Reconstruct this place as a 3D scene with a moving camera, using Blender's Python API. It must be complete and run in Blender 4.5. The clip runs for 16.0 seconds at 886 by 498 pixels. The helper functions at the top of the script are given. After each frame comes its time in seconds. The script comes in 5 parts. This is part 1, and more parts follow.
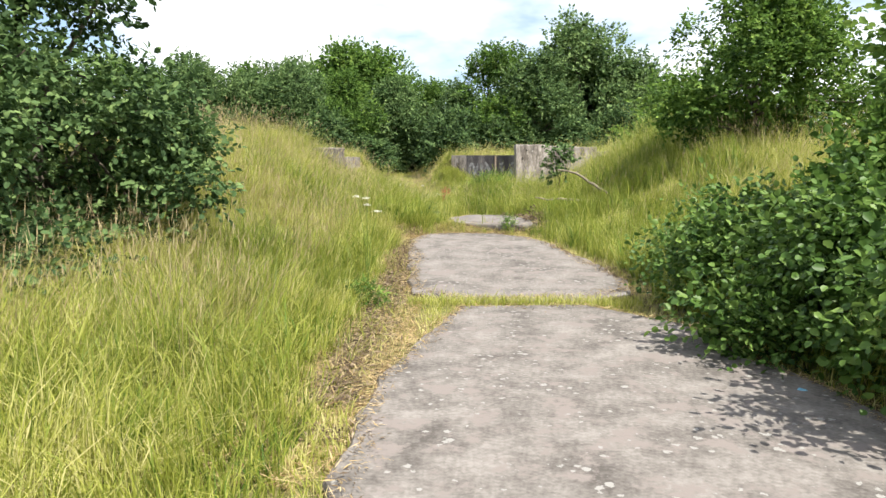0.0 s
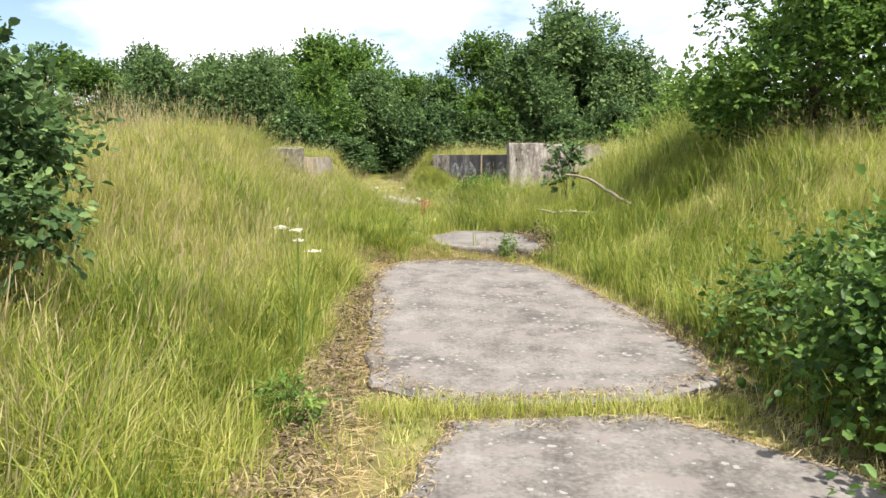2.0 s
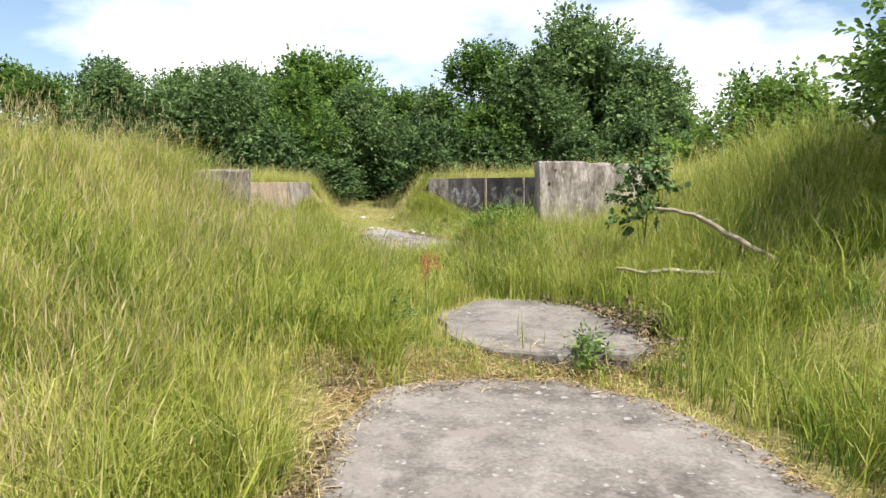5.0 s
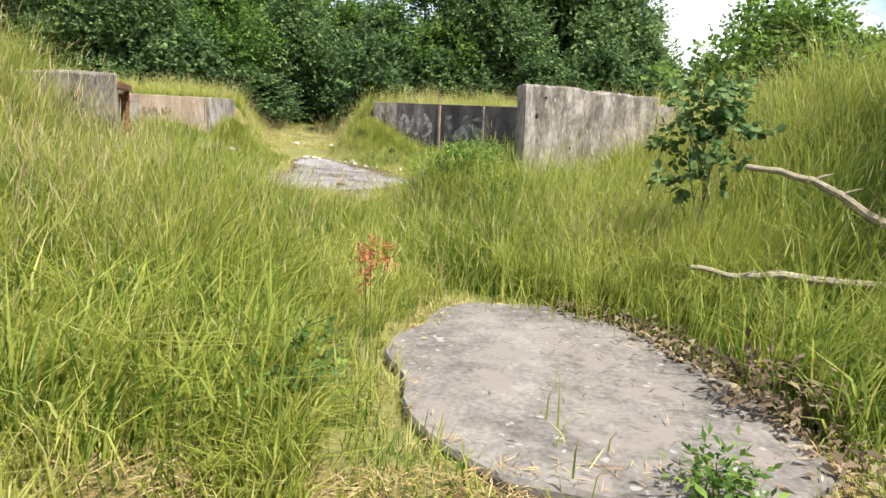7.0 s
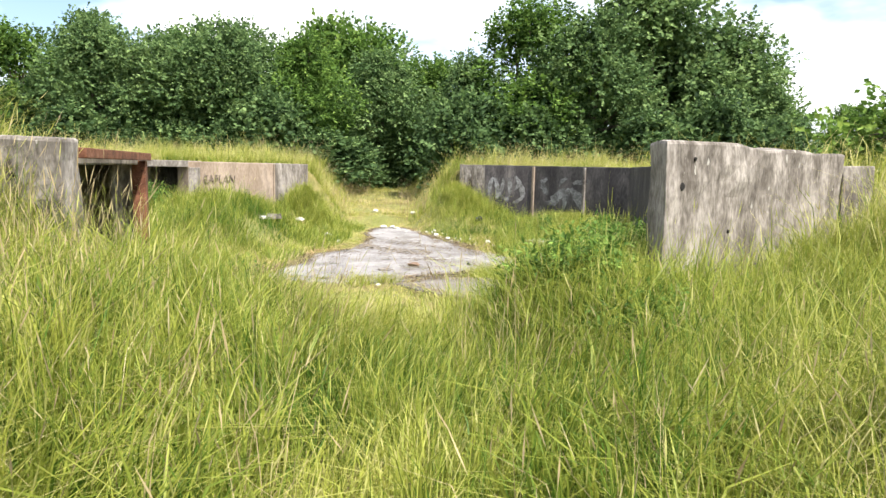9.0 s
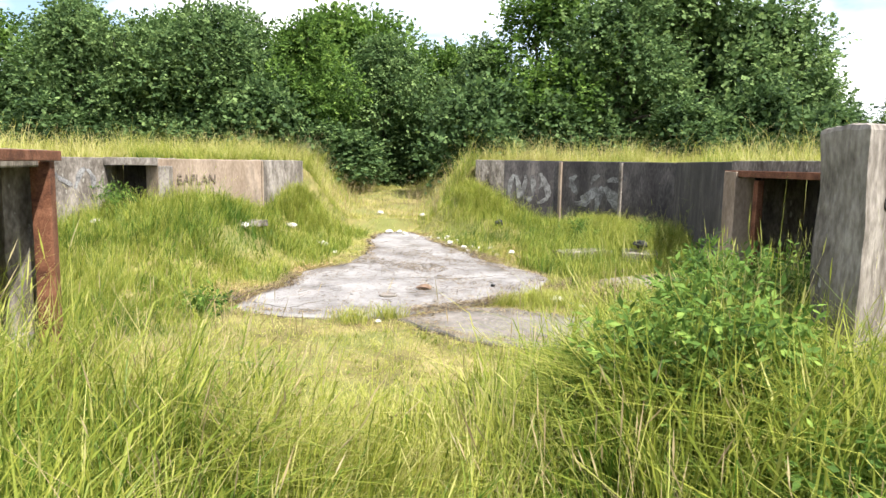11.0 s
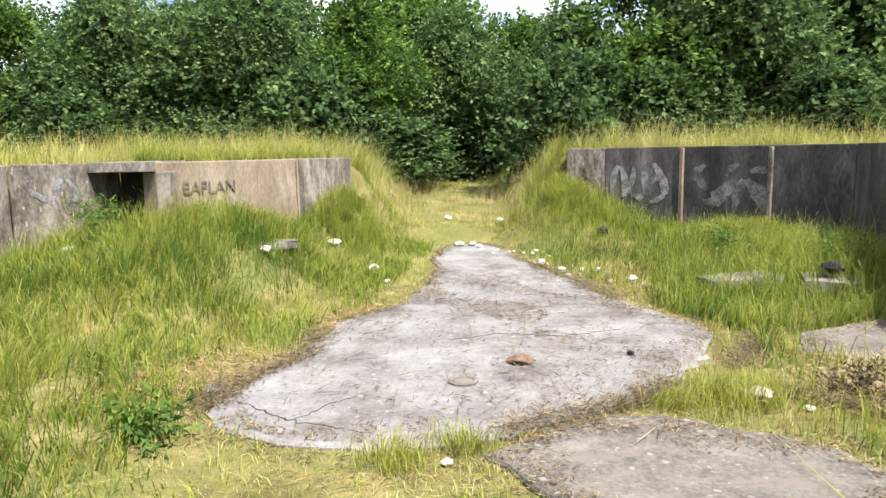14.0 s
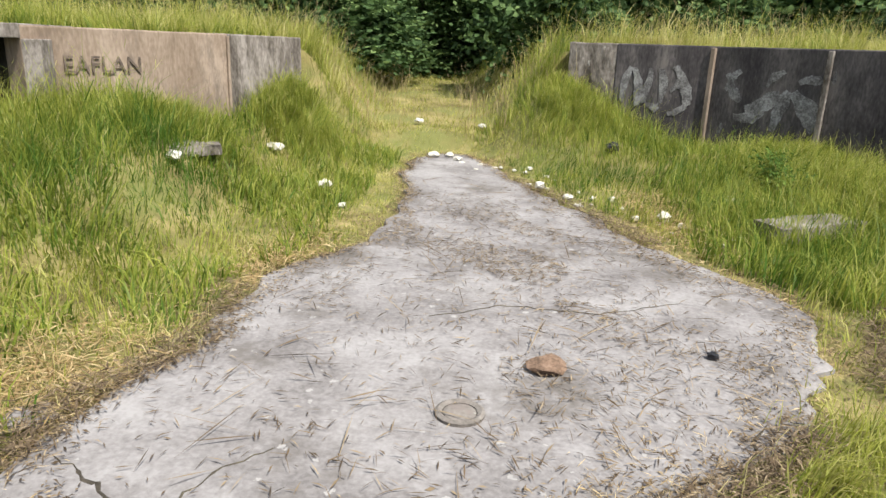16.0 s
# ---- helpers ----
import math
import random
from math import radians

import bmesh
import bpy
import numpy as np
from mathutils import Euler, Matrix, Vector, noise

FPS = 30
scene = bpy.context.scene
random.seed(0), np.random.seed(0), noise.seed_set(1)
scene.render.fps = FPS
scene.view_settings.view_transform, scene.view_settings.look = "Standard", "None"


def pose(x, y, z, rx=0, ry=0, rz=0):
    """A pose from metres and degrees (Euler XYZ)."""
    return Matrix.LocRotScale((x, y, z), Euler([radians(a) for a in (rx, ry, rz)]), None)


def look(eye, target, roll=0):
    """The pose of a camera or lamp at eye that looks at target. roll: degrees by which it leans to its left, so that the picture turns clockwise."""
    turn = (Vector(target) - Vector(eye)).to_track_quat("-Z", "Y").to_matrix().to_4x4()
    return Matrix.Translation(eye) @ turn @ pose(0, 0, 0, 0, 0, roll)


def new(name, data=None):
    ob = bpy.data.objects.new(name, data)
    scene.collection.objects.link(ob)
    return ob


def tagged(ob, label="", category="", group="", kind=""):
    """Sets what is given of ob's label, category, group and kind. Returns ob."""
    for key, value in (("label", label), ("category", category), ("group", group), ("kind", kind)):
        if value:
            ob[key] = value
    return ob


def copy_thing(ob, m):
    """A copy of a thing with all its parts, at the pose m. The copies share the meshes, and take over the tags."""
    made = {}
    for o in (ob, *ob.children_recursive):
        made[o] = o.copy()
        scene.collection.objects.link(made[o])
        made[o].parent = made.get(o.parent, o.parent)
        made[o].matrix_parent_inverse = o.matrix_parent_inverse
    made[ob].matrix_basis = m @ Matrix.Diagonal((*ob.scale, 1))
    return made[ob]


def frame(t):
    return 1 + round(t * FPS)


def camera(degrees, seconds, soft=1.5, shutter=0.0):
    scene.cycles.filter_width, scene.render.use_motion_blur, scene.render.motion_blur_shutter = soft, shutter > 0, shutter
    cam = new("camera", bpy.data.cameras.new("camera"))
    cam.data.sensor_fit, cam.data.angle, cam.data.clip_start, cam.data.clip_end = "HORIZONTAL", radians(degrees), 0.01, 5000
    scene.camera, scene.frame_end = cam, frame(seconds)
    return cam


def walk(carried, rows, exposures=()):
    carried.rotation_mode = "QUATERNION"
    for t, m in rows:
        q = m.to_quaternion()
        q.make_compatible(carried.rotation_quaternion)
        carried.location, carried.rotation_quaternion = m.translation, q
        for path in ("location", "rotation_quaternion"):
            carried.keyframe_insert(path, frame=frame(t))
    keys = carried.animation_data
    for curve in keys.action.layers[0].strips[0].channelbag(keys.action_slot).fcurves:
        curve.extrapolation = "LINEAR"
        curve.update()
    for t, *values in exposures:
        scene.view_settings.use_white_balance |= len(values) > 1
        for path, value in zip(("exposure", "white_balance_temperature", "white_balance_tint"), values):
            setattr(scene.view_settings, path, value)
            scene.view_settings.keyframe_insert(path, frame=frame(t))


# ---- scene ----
cam = camera(66.0, 16.0)
METRES, EYE, TILT, LEAN, TURN = 22.0, 1.5, -7.6, 0.0, 1.0
ROWS = [
    (0.0, 0.0, 0.0, 0.0, -0.0, 0.4, -0.11),
    (0.5, 0.0001, 0.0316, 0.0037, 0.48, 0.62, -0.38),
    (1.0, 0.0021, 0.066, 0.0103, -1.11, 1.48, -0.59),
    (1.5, 0.0036, 0.1013, 0.0162, -0.44, 0.13, -2.58),
    (2.0, 0.0022, 0.1356, 0.0222, -1.47, 0.26, 0.33),
    (2.5, 0.0029, 0.1699, 0.0281, 0.44, -0.14, -2.36),
    (3.0, 0.0013, 0.2034, 0.0334, -0.16, 1.53, 0.29),
    (3.5, 0.0013, 0.238, 0.0375, 0.69, 2.14, -1.11),
    (4.0, -0.0, 0.2732, 0.0421, -0.32, 2.41, -0.69),
    (6.5, -0.0027, 0.4419, 0.0651, -3.49, -0.54, 1.67),
    (7.0, -0.0009, 0.4754, 0.069, -6.94, -3.79, -1.38),
    (7.5, 0.0005, 0.5091, 0.0727, -11.65, -5.68, 1.6),
    (8.0, 0.0056, 0.5415, 0.0777, -8.65, -4.55, -1.17),
    (8.5, 0.0078, 0.5723, 0.0834, -5.83, -0.38, -0.25),
    (9.0, 0.0116, 0.6006, 0.0905, 0.81, 0.89, -1.41),
    (11.5, 0.0006, 0.7375, 0.1132, 2.12, -0.18, -1.0),
    (12.0, -0.0033, 0.7646, 0.1194, 5.03, -2.31, -1.68),
    (12.5, -0.0064, 0.7933, 0.1243, 1.76, -4.97, 0.6),
    (13.0, -0.0066, 0.8201, 0.1264, 6.68, -2.14, -3.09),
    (13.5, -0.0109, 0.8484, 0.1295, 7.11, 0.71, -3.75),
    (14.0, -0.0153, 0.8748, 0.1327, 7.36, -0.58, 0.04),
    (14.5, -0.0196, 0.9011, 0.1374, 8.78, -1.88, -1.6),
    (15.0, -0.0254, 0.9275, 0.139, 3.96, -8.21, 0.84),
    (15.5, -0.0295, 0.9539, 0.1387, 2.67, -8.64, -1.48),
    (16.0, -0.036, 0.9814, 0.1397, 4.16, -8.84, -2.64),
]
walk(cam, [(t, pose(0, 0, EYE, TILT, LEAN, TURN) @ pose(METRES * x, METRES * y, METRES * z, 90 + pitch, roll, yaw)) for t, x, y, z, yaw, pitch, roll in ROWS],
     exposures=[(0.0, 1.06), (2.5, 1.06), (4.0, 0.95), (7.0, 1.07), (9.0, 1.26), (11.5, 1.28), (13.0, 1.1), (14.5, 1.02), (15.0, 0.91), (16.0, 0.68)])

# ---- light ----
SUN_AZ, SUN_EL = radians(134), radians(57)          # clockwise from +y, above the horizon
to_sun = Vector((math.sin(SUN_AZ) * math.cos(SUN_EL), math.cos(SUN_AZ) * math.cos(SUN_EL), math.sin(SUN_EL)))
sun = new("sun", bpy.data.lights.new("sun", "SUN"))
sun.data.energy, sun.data.angle, sun.data.color = 4.9, radians(0.6), (1.0, 0.96, 0.88)
sun.matrix_world = look(to_sun * 50, (0, 0, 0))

world = bpy.data.worlds.new("sky")
scene.world = world
world.use_nodes = True
wn, wl = world.node_tree.nodes, world.node_tree.links
wn.clear()
sky = wn.new("ShaderNodeTexSky")
sky.sky_type, sky.sun_disc, sky.sun_elevation, sky.sun_rotation = "NISHITA", False, SUN_EL, SUN_AZ
sky.air_density, sky.dust_density = 1.0, 1.5
wco = wn.new("ShaderNodeTexCoord")
wmap = wn.new("ShaderNodeMapping")
wmap.inputs["Scale"].default_value = (1.0, 1.0, 2.6)
wnoise = wn.new("ShaderNodeTexNoise")
wnoise.inputs["Scale"].default_value, wnoise.inputs["Detail"].default_value = 2.1, 6.0
wramp = wn.new("ShaderNodeValToRGB")
wramp.color_ramp.elements[0].position, wramp.color_ramp.elements[1].position = 0.45, 0.60
wmix = wn.new("ShaderNodeMix")
wmix.data_type = "RGBA"
wmix.inputs["B"].default_value = (14.8, 15.1, 15.6, 1)
wbg = wn.new("ShaderNodeBackground")
wbg.inputs["Strength"].default_value = 0.062
wout = wn.new("ShaderNodeOutputWorld")
wl.new(wco.outputs["Generated"], wmap.inputs["Vector"])
wl.new(wmap.outputs["Vector"], wnoise.inputs["Vector"])
wl.new(wnoise.outputs["Fac"], wramp.inputs["Fac"])
wl.new(wramp.outputs["Color"], wmix.inputs["Factor"])
wlift = wn.new("ShaderNodeVectorMath")
wlift.operation = "MULTIPLY"
wlift.inputs[1].default_value = (1.6, 1.6, 1.6)
wl.new(sky.outputs["Color"], wlift.inputs[0])
wl.new(wlift.outputs["Vector"], wmix.inputs["A"])
wl.new(wmix.outputs["Result"], wbg.inputs["Color"])
wl.new(wbg.outputs["Background"], wout.inputs["Surface"])


# ---- materials ----
def surface(name, stops, scale=3.0, fine=40.0, rough=0.9, bump=0.4, depth=0.02, stretch=(1, 1, 1), stain=None, stain_scale=0.8, stain_at=(0.5, 0.62),
            specks=None, speck_scale=14.0, speck_at=0.12, metal=0.0):
    """Two scales of noise through a colour ramp, optional stains and specks, and relief."""
    m = bpy.data.materials.new(name)
    m.use_nodes = True
    n, l = m.node_tree.nodes, m.node_tree.links
    b = n["Principled BSDF"]
    b.inputs["Roughness"].default_value, b.inputs["Metallic"].default_value = rough, metal
    b.inputs["Specular IOR Level"].default_value = 0.3
    co = n.new("ShaderNodeNewGeometry")
    mp = n.new("ShaderNodeMapping")
    mp.inputs["Scale"].default_value = stretch
    l.new(co.outputs["Position"], mp.inputs["Vector"])
    a = n.new("ShaderNodeTexNoise")
    a.inputs["Scale"].default_value, a.inputs["Detail"].default_value, a.inputs["Roughness"].default_value = scale, 8, 0.65
    f = n.new("ShaderNodeTexNoise")
    f.inputs["Scale"].default_value, f.inputs["Detail"].default_value = fine, 4
    l.new(mp.outputs["Vector"], a.inputs["Vector"])
    l.new(mp.outputs["Vector"], f.inputs["Vector"])
    add = n.new("ShaderNodeMath")
    add.operation = "MULTIPLY_ADD"
    add.inputs[1].default_value = 0.45
    l.new(f.outputs["Fac"], add.inputs[0])
    l.new(a.outputs["Fac"], add.inputs[2])
    sub = n.new("ShaderNodeMath")
    sub.operation = "SUBTRACT"
    sub.inputs[1].default_value = 0.225
    l.new(add.outputs[0], sub.inputs[0])
    r = n.new("ShaderNodeValToRGB")
    e = r.color_ramp.elements
    while len(e) < len(stops):
        e.new(0.5)
    for k, c in enumerate(stops):
        e[k].position = 0.32 + 0.36 * k / (len(stops) - 1)
        e[k].color = (*c, 1)
    l.new(sub.outputs[0], r.inputs["Fac"])
    out = r.outputs["Color"]
    if stain:
        s = n.new("ShaderNodeTexNoise")
        s.inputs["Scale"].default_value, s.inputs["Detail"].default_value, s.inputs["Roughness"].default_value = stain_scale, 7, 0.7
        l.new(mp.outputs["Vector"], s.inputs["Vector"])
        sr = n.new("ShaderNodeMapRange")
        sr.inputs["From Min"].default_value, sr.inputs["From Max"].default_value = stain_at
        l.new(s.outputs["Fac"], sr.inputs["Value"])
        mx = n.new("ShaderNodeMix")
        mx.data_type = "RGBA"
        mx.inputs["B"].default_value = (*stain, 1)
        l.new(sr.outputs["Result"], mx.inputs["Factor"])
        l.new(out, mx.inputs["A"])
        out = mx.outputs["Result"]
    if specks:
        v = n.new("ShaderNodeTexVoronoi")
        v.inputs["Scale"].default_value = speck_scale
        v.inputs["Randomness"].default_value = 1.0
        l.new(mp.outputs["Vector"], v.inputs["Vector"])
        noise2 = n.new("ShaderNodeMath")
        noise2.operation = "MULTIPLY_ADD"
        noise2.inputs[1].default_value = 0.25
        uneven = n.new("ShaderNodeMath")
        uneven.operation = "MULTIPLY_ADD"
        uneven.inputs[1].default_value = 1.1
        l.new(add.outputs[0], uneven.inputs[0])
        l.new(v.outputs["Distance"], uneven.inputs[2])
        fewer = n.new("ShaderNodeMath")
        fewer.operation = "SUBTRACT"
        fewer.inputs[1].default_value = 0.80
        l.new(uneven.outputs[0], fewer.inputs[0])
        l.new(f.outputs["Fac"], noise2.inputs[0])
        l.new(fewer.outputs[0], noise2.inputs[2])
        sr = n.new("ShaderNodeMapRange")
        sr.inputs["From Min"].default_value, sr.inputs["From Max"].default_value = speck_at + 0.165, speck_at + 0.105
        l.new(noise2.outputs[0], sr.inputs["Value"])
        mx = n.new("ShaderNodeMix")
        mx.data_type = "RGBA"
        mx.inputs["B"].default_value = (*specks, 1)
        l.new(sr.outputs["Result"], mx.inputs["Factor"])
        l.new(out, mx.inputs["A"])
        out = mx.outputs["Result"]
    l.new(out, b.inputs["Base Color"])
    if bump:
        bp = n.new("ShaderNodeBump")
        bp.inputs["Strength"].default_value, bp.inputs["Distance"].default_value = bump, depth
        l.new(add.outputs[0], bp.inputs["Height"])
        l.new(bp.outputs["Normal"], b.inputs["Normal"])
    return m


def plant(name, dark, mid, light, through_light=0.35, rough=0.5):
    """Leaves and blades: colour by the attribute 'tone', with light that passes through."""
    m = bpy.data.materials.new(name)
    m.use_nodes = True
    n, l = m.node_tree.nodes, m.node_tree.links
    b = n["Principled BSDF"]
    b.inputs["Roughness"].default_value = rough
    b.inputs["Specular IOR Level"].default_value = 0.22
    at = n.new("ShaderNodeAttribute")
    at.attribute_name = "tone"
    r = n.new("ShaderNodeValToRGB")
    e = r.color_ramp.elements
    e.new(0.5)
    for k, c in enumerate((dark, mid, light)):
        e[k].position, e[k].color = (0.0, 0.5, 1.0)[k], (*c, 1)
    l.new(at.outputs["Fac"], r.inputs["Fac"])
    l.new(r.outputs["Color"], b.inputs["Base Color"])
    tr = n.new("ShaderNodeBsdfTranslucent")
    l.new(r.outputs["Color"], tr.inputs["Color"])
    mix = n.new("ShaderNodeMixShader")
    mix.inputs["Fac"].default_value = through_light
    l.new(b.outputs["BSDF"], mix.inputs[1])
    l.new(tr.outputs["BSDF"], mix.inputs[2])
    l.new(mix.outputs["Shader"], n["Material Output"].inputs["Surface"])
    return m


SOIL = surface("dry_soil_and_thatch", [(0.07, 0.055, 0.02), (0.17, 0.145, 0.05), (0.32, 0.26, 0.12)], 1.6, 60, stain=(0.135, 0.14, 0.042), stain_scale=0.9, stain_at=(0.44, 0.60), bump=0.7)
SLAB = surface("weathered_concrete_slab", [(0.075, 0.066, 0.058), (0.145, 0.13, 0.116), (0.225, 0.205, 0.185)], 2.4, 38, stain=(0.18, 0.155, 0.14), stain_scale=3.6, stain_at=(0.52, 0.60),
               specks=(0.25, 0.24, 0.22), speck_scale=11.0, speck_at=0.10, bump=0.6, depth=0.012)
PAD = surface("pale_worn_concrete", [(0.135, 0.125, 0.122), (0.215, 0.203, 0.200), (0.285, 0.275, 0.272)], 1.6, 42, stain=(0.12, 0.108, 0.098), stain_scale=0.9, stain_at=(0.54, 0.66),
              specks=(0.30, 0.29, 0.28), speck_scale=8.0, speck_at=0.03, bump=0.5, depth=0.012)
WALL = surface("stained_cast_concrete", [(0.07, 0.058, 0.048), (0.18, 0.157, 0.137), (0.34, 0.305, 0.275)], 3.4, 30, stretch=(1, 1, 0.45), stain=(0.075, 0.062, 0.05), stain_scale=2.6,
               stain_at=(0.53, 0.66), specks=(0.33, 0.31, 0.28), speck_scale=9.0, speck_at=0.03, bump=0.8, depth=0.025)
PINK = surface("pinkish_rendered_concrete", [(0.17, 0.125, 0.09), (0.26, 0.20, 0.152), (0.36, 0.285, 0.225)], 1.8, 30, stretch=(1, 1, 0.4), stain=(0.13, 0.105, 0.085), stain_scale=2.4,
               stain_at=(0.52, 0.68), bump=0.5)
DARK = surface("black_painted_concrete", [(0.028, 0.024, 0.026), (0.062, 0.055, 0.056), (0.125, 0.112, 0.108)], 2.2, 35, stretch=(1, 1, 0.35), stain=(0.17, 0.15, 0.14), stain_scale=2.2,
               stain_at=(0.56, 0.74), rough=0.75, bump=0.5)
PAINT = surface("worn_white_spray_paint", [(0.06, 0.055, 0.055), (0.15, 0.145, 0.145), (0.30, 0.30, 0.30)], 5.0, 40, rough=0.7, bump=0.1)
BLACK_PAINT = surface("black_spray_paint", [(0.07, 0.055, 0.045), (0.125, 0.097, 0.078), (0.23, 0.18, 0.145)], 6.0, 40, bump=0.1)
RUST = surface("rusted_steel", [(0.06, 0.022, 0.012), (0.13, 0.052, 0.027), (0.21, 0.095, 0.055)], 6.0, 60, rough=0.85, bump=0.4)
BARK = surface("bark", [(0.05, 0.04, 0.03), (0.10, 0.085, 0.06), (0.17, 0.15, 0.11)], 6.0, 40, stretch=(1, 1, 0.3), bump=0.7)
DEADWOOD = surface("bleached_dead_wood", [(0.13, 0.105, 0.07), (0.23, 0.195, 0.135), (0.34, 0.30, 0.225)], 5.0, 50, bump=0.5)
HOLE = surface("hole_shade_plug", [(0.01, 0.009, 0.008), (0.015, 0.013, 0.012), (0.03, 0.025, 0.02)])
RUBBISH = surface("grubby_white_paper", [(0.34, 0.32, 0.27), (0.50, 0.48, 0.42), (0.66, 0.64, 0.58)], 12, 60, bump=0.3)
BLACK_BAG = surface("black_plastic", [(0.008, 0.008, 0.009), (0.014, 0.014, 0.016), (0.03, 0.03, 0.033)], 8, 60, rough=0.35)
PATCH = surface("pale_cement", [(0.24, 0.235, 0.22), (0.34, 0.33, 0.31), (0.44, 0.43, 0.41)], 6, 60, bump=0.3)
STONE = surface("brown_stone", [(0.09, 0.06, 0.04), (0.17, 0.11, 0.075), (0.25, 0.17, 0.12)], 9, 60, bump=0.6)
STRAW = plant("dry_straw", (0.16, 0.10, 0.04), (0.36, 0.26, 0.12), (0.58, 0.46, 0.26), 0.2, 0.8)
LITTER = plant("brown_leaf_litter", (0.05, 0.036, 0.024), (0.12, 0.085, 0.052), (0.30, 0.235, 0.15), 0.05, 0.9)
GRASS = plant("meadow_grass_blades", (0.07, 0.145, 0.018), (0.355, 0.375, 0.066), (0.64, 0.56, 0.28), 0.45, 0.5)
SEED = plant("ripe_grass_seed_heads", (0.22, 0.15, 0.08), (0.36, 0.28, 0.15), (0.54, 0.46, 0.28), 0.3, 0.8)
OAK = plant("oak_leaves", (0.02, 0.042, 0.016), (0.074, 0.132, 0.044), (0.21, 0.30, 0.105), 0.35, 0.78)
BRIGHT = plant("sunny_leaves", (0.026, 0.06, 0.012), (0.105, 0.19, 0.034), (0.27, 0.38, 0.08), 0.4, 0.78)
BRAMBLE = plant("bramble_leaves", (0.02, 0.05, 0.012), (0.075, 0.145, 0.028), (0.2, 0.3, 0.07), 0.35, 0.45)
STEM = plant("green_stem", (0.1, 0.16, 0.03), (0.15, 0.2, 0.05), (0.25, 0.27, 0.1), 0.1, 0.6)
REDDOCK = plant("red_dock_seeds", (0.24, 0.06, 0.03), (0.44, 0.13, 0.075), (0.56, 0.24, 0.14), 0.3, 0.7)
FLOWER = plant("cream_flowers", (0.5, 0.48, 0.36), (0.72, 0.7, 0.58), (0.82, 0.8, 0.7), 0.3, 0.7)


# ---- small builders ----
def mesh_from(name, verts, faces, material, tone=None):
    me = bpy.data.meshes.new(name)
    me.from_pydata(verts, [], faces)
    if tone is not None:
        me.attributes.new("tone", "FLOAT", "POINT").data.foreach_set("value", np.asarray(tone, dtype=np.float32))
    me.materials.append(material)
    return me


def arrays_mesh(name, co, quads, tris, tone, material):
    """A large mesh from numpy arrays: corners, four-sided and three-sided faces."""
    me = bpy.data.meshes.new(name)
    nq, nt = len(quads), len(tris)
    me.vertices.add(len(co))
    me.vertices.foreach_set("co", np.ascontiguousarray(co, dtype=np.float32).ravel())
    me.loops.add(4 * nq + 3 * nt)
    me.loops.foreach_set("vertex_index", np.concatenate([np.asarray(quads).ravel(), np.asarray(tris).ravel()]).astype(np.int32))
    me.polygons.add(nq + nt)
    me.polygons.foreach_set("loop_start", np.concatenate([np.arange(nq) * 4, 4 * nq + np.arange(nt) * 3]).astype(np.int32))
    me.update(calc_edges=True)
    me.attributes.new("tone", "FLOAT", "POINT").data.foreach_set("value", np.ascontiguousarray(tone, dtype=np.float32))
    me.materials.append(material)
    return me


def part(name, bm, material, parent=None, label=""):
    me = bpy.data.meshes.new(name)
    bm.to_mesh(me)
    bm.free()
    me.materials.append(material)
    ob = new(name, me)
    ob.parent = parent
    if label:
        ob["label"] = label
    return ob


def prism(corners, z0, z1, bevel=0.0):
    """An upright block on a plan of corners."""
    bm = bmesh.new()
    low = [bm.verts.new((x, y, z0)) for x, y in corners]
    f = bm.faces.new(low)
    if f.normal.z == 0:
        f.normal_update()
    got = bmesh.ops.extrude_face_region(bm, geom=[f])
    for v in got["geom"]:
        if isinstance(v, bmesh.types.BMVert):
            v.co.z = z1
    bmesh.ops.recalc_face_normals(bm, faces=bm.faces[:])
    if bevel:
        bmesh.ops.bevel(bm, geom=bm.edges[:], offset=bevel, segments=2, affect="EDGES", profile=0.6)
    return bm


def strip(a, b, thick, z0, z1, bevel=0.015, side=1, chip=0.0, seed=0):
    """A wall from a to b in plan, its face on the line a-b and its body to the given side; chip roughens its edges."""
    a, b = Vector(a), Vector(b)
    d = (b - a).normalized()
    nrm = Vector((-d.y, d.x)) * side * thick
    bm = prism([a, b, b + nrm, a + nrm], z0, z1, bevel)
    if chip:
        bmesh.ops.subdivide_edges(bm, edges=[e for e in bm.edges if e.calc_length() > 0.5], cuts=9, use_grid_fill=True)
        for v in bm.verts:
            k = noise.noise(v.co * 3.1 + Vector((seed, 0, 0)))
            k2 = noise.noise(v.co * 9.0 + Vector((0, seed, 0)))
            v.co += Vector((k, k2, 0.8 * k - 0.5 * abs(k2))) * chip
    return bm


def smooth01(a, b, v):
    t = np.clip((np.asarray(v, dtype=float) - a) / (b - a), 0, 1)
    return t * t * (3 - 2 * t)


def wobble(x, y, s, seed=0.0):
    """Smooth pseudo-noise of about -1 to 1."""
    x, y = np.asarray(x) * s + seed * 1.7, np.asarray(y) * s - seed * 2.3
    return (np.sin(x * 1.3 + 1.7 * np.sin(y * 0.9 + 0.4)) + np.sin(y * 1.7 - 1.3 * np.sin(x * 1.1 + 2.0)) + np.sin((x + y) * 2.3 + 1.1 * np.sin(y * 2.1))) / 3


def tone_mesh(me, value):
    me.attributes.new("tone", "FLOAT", "POINT").data.foreach_set("value", np.full(len(me.vertices), value, dtype=np.float32))


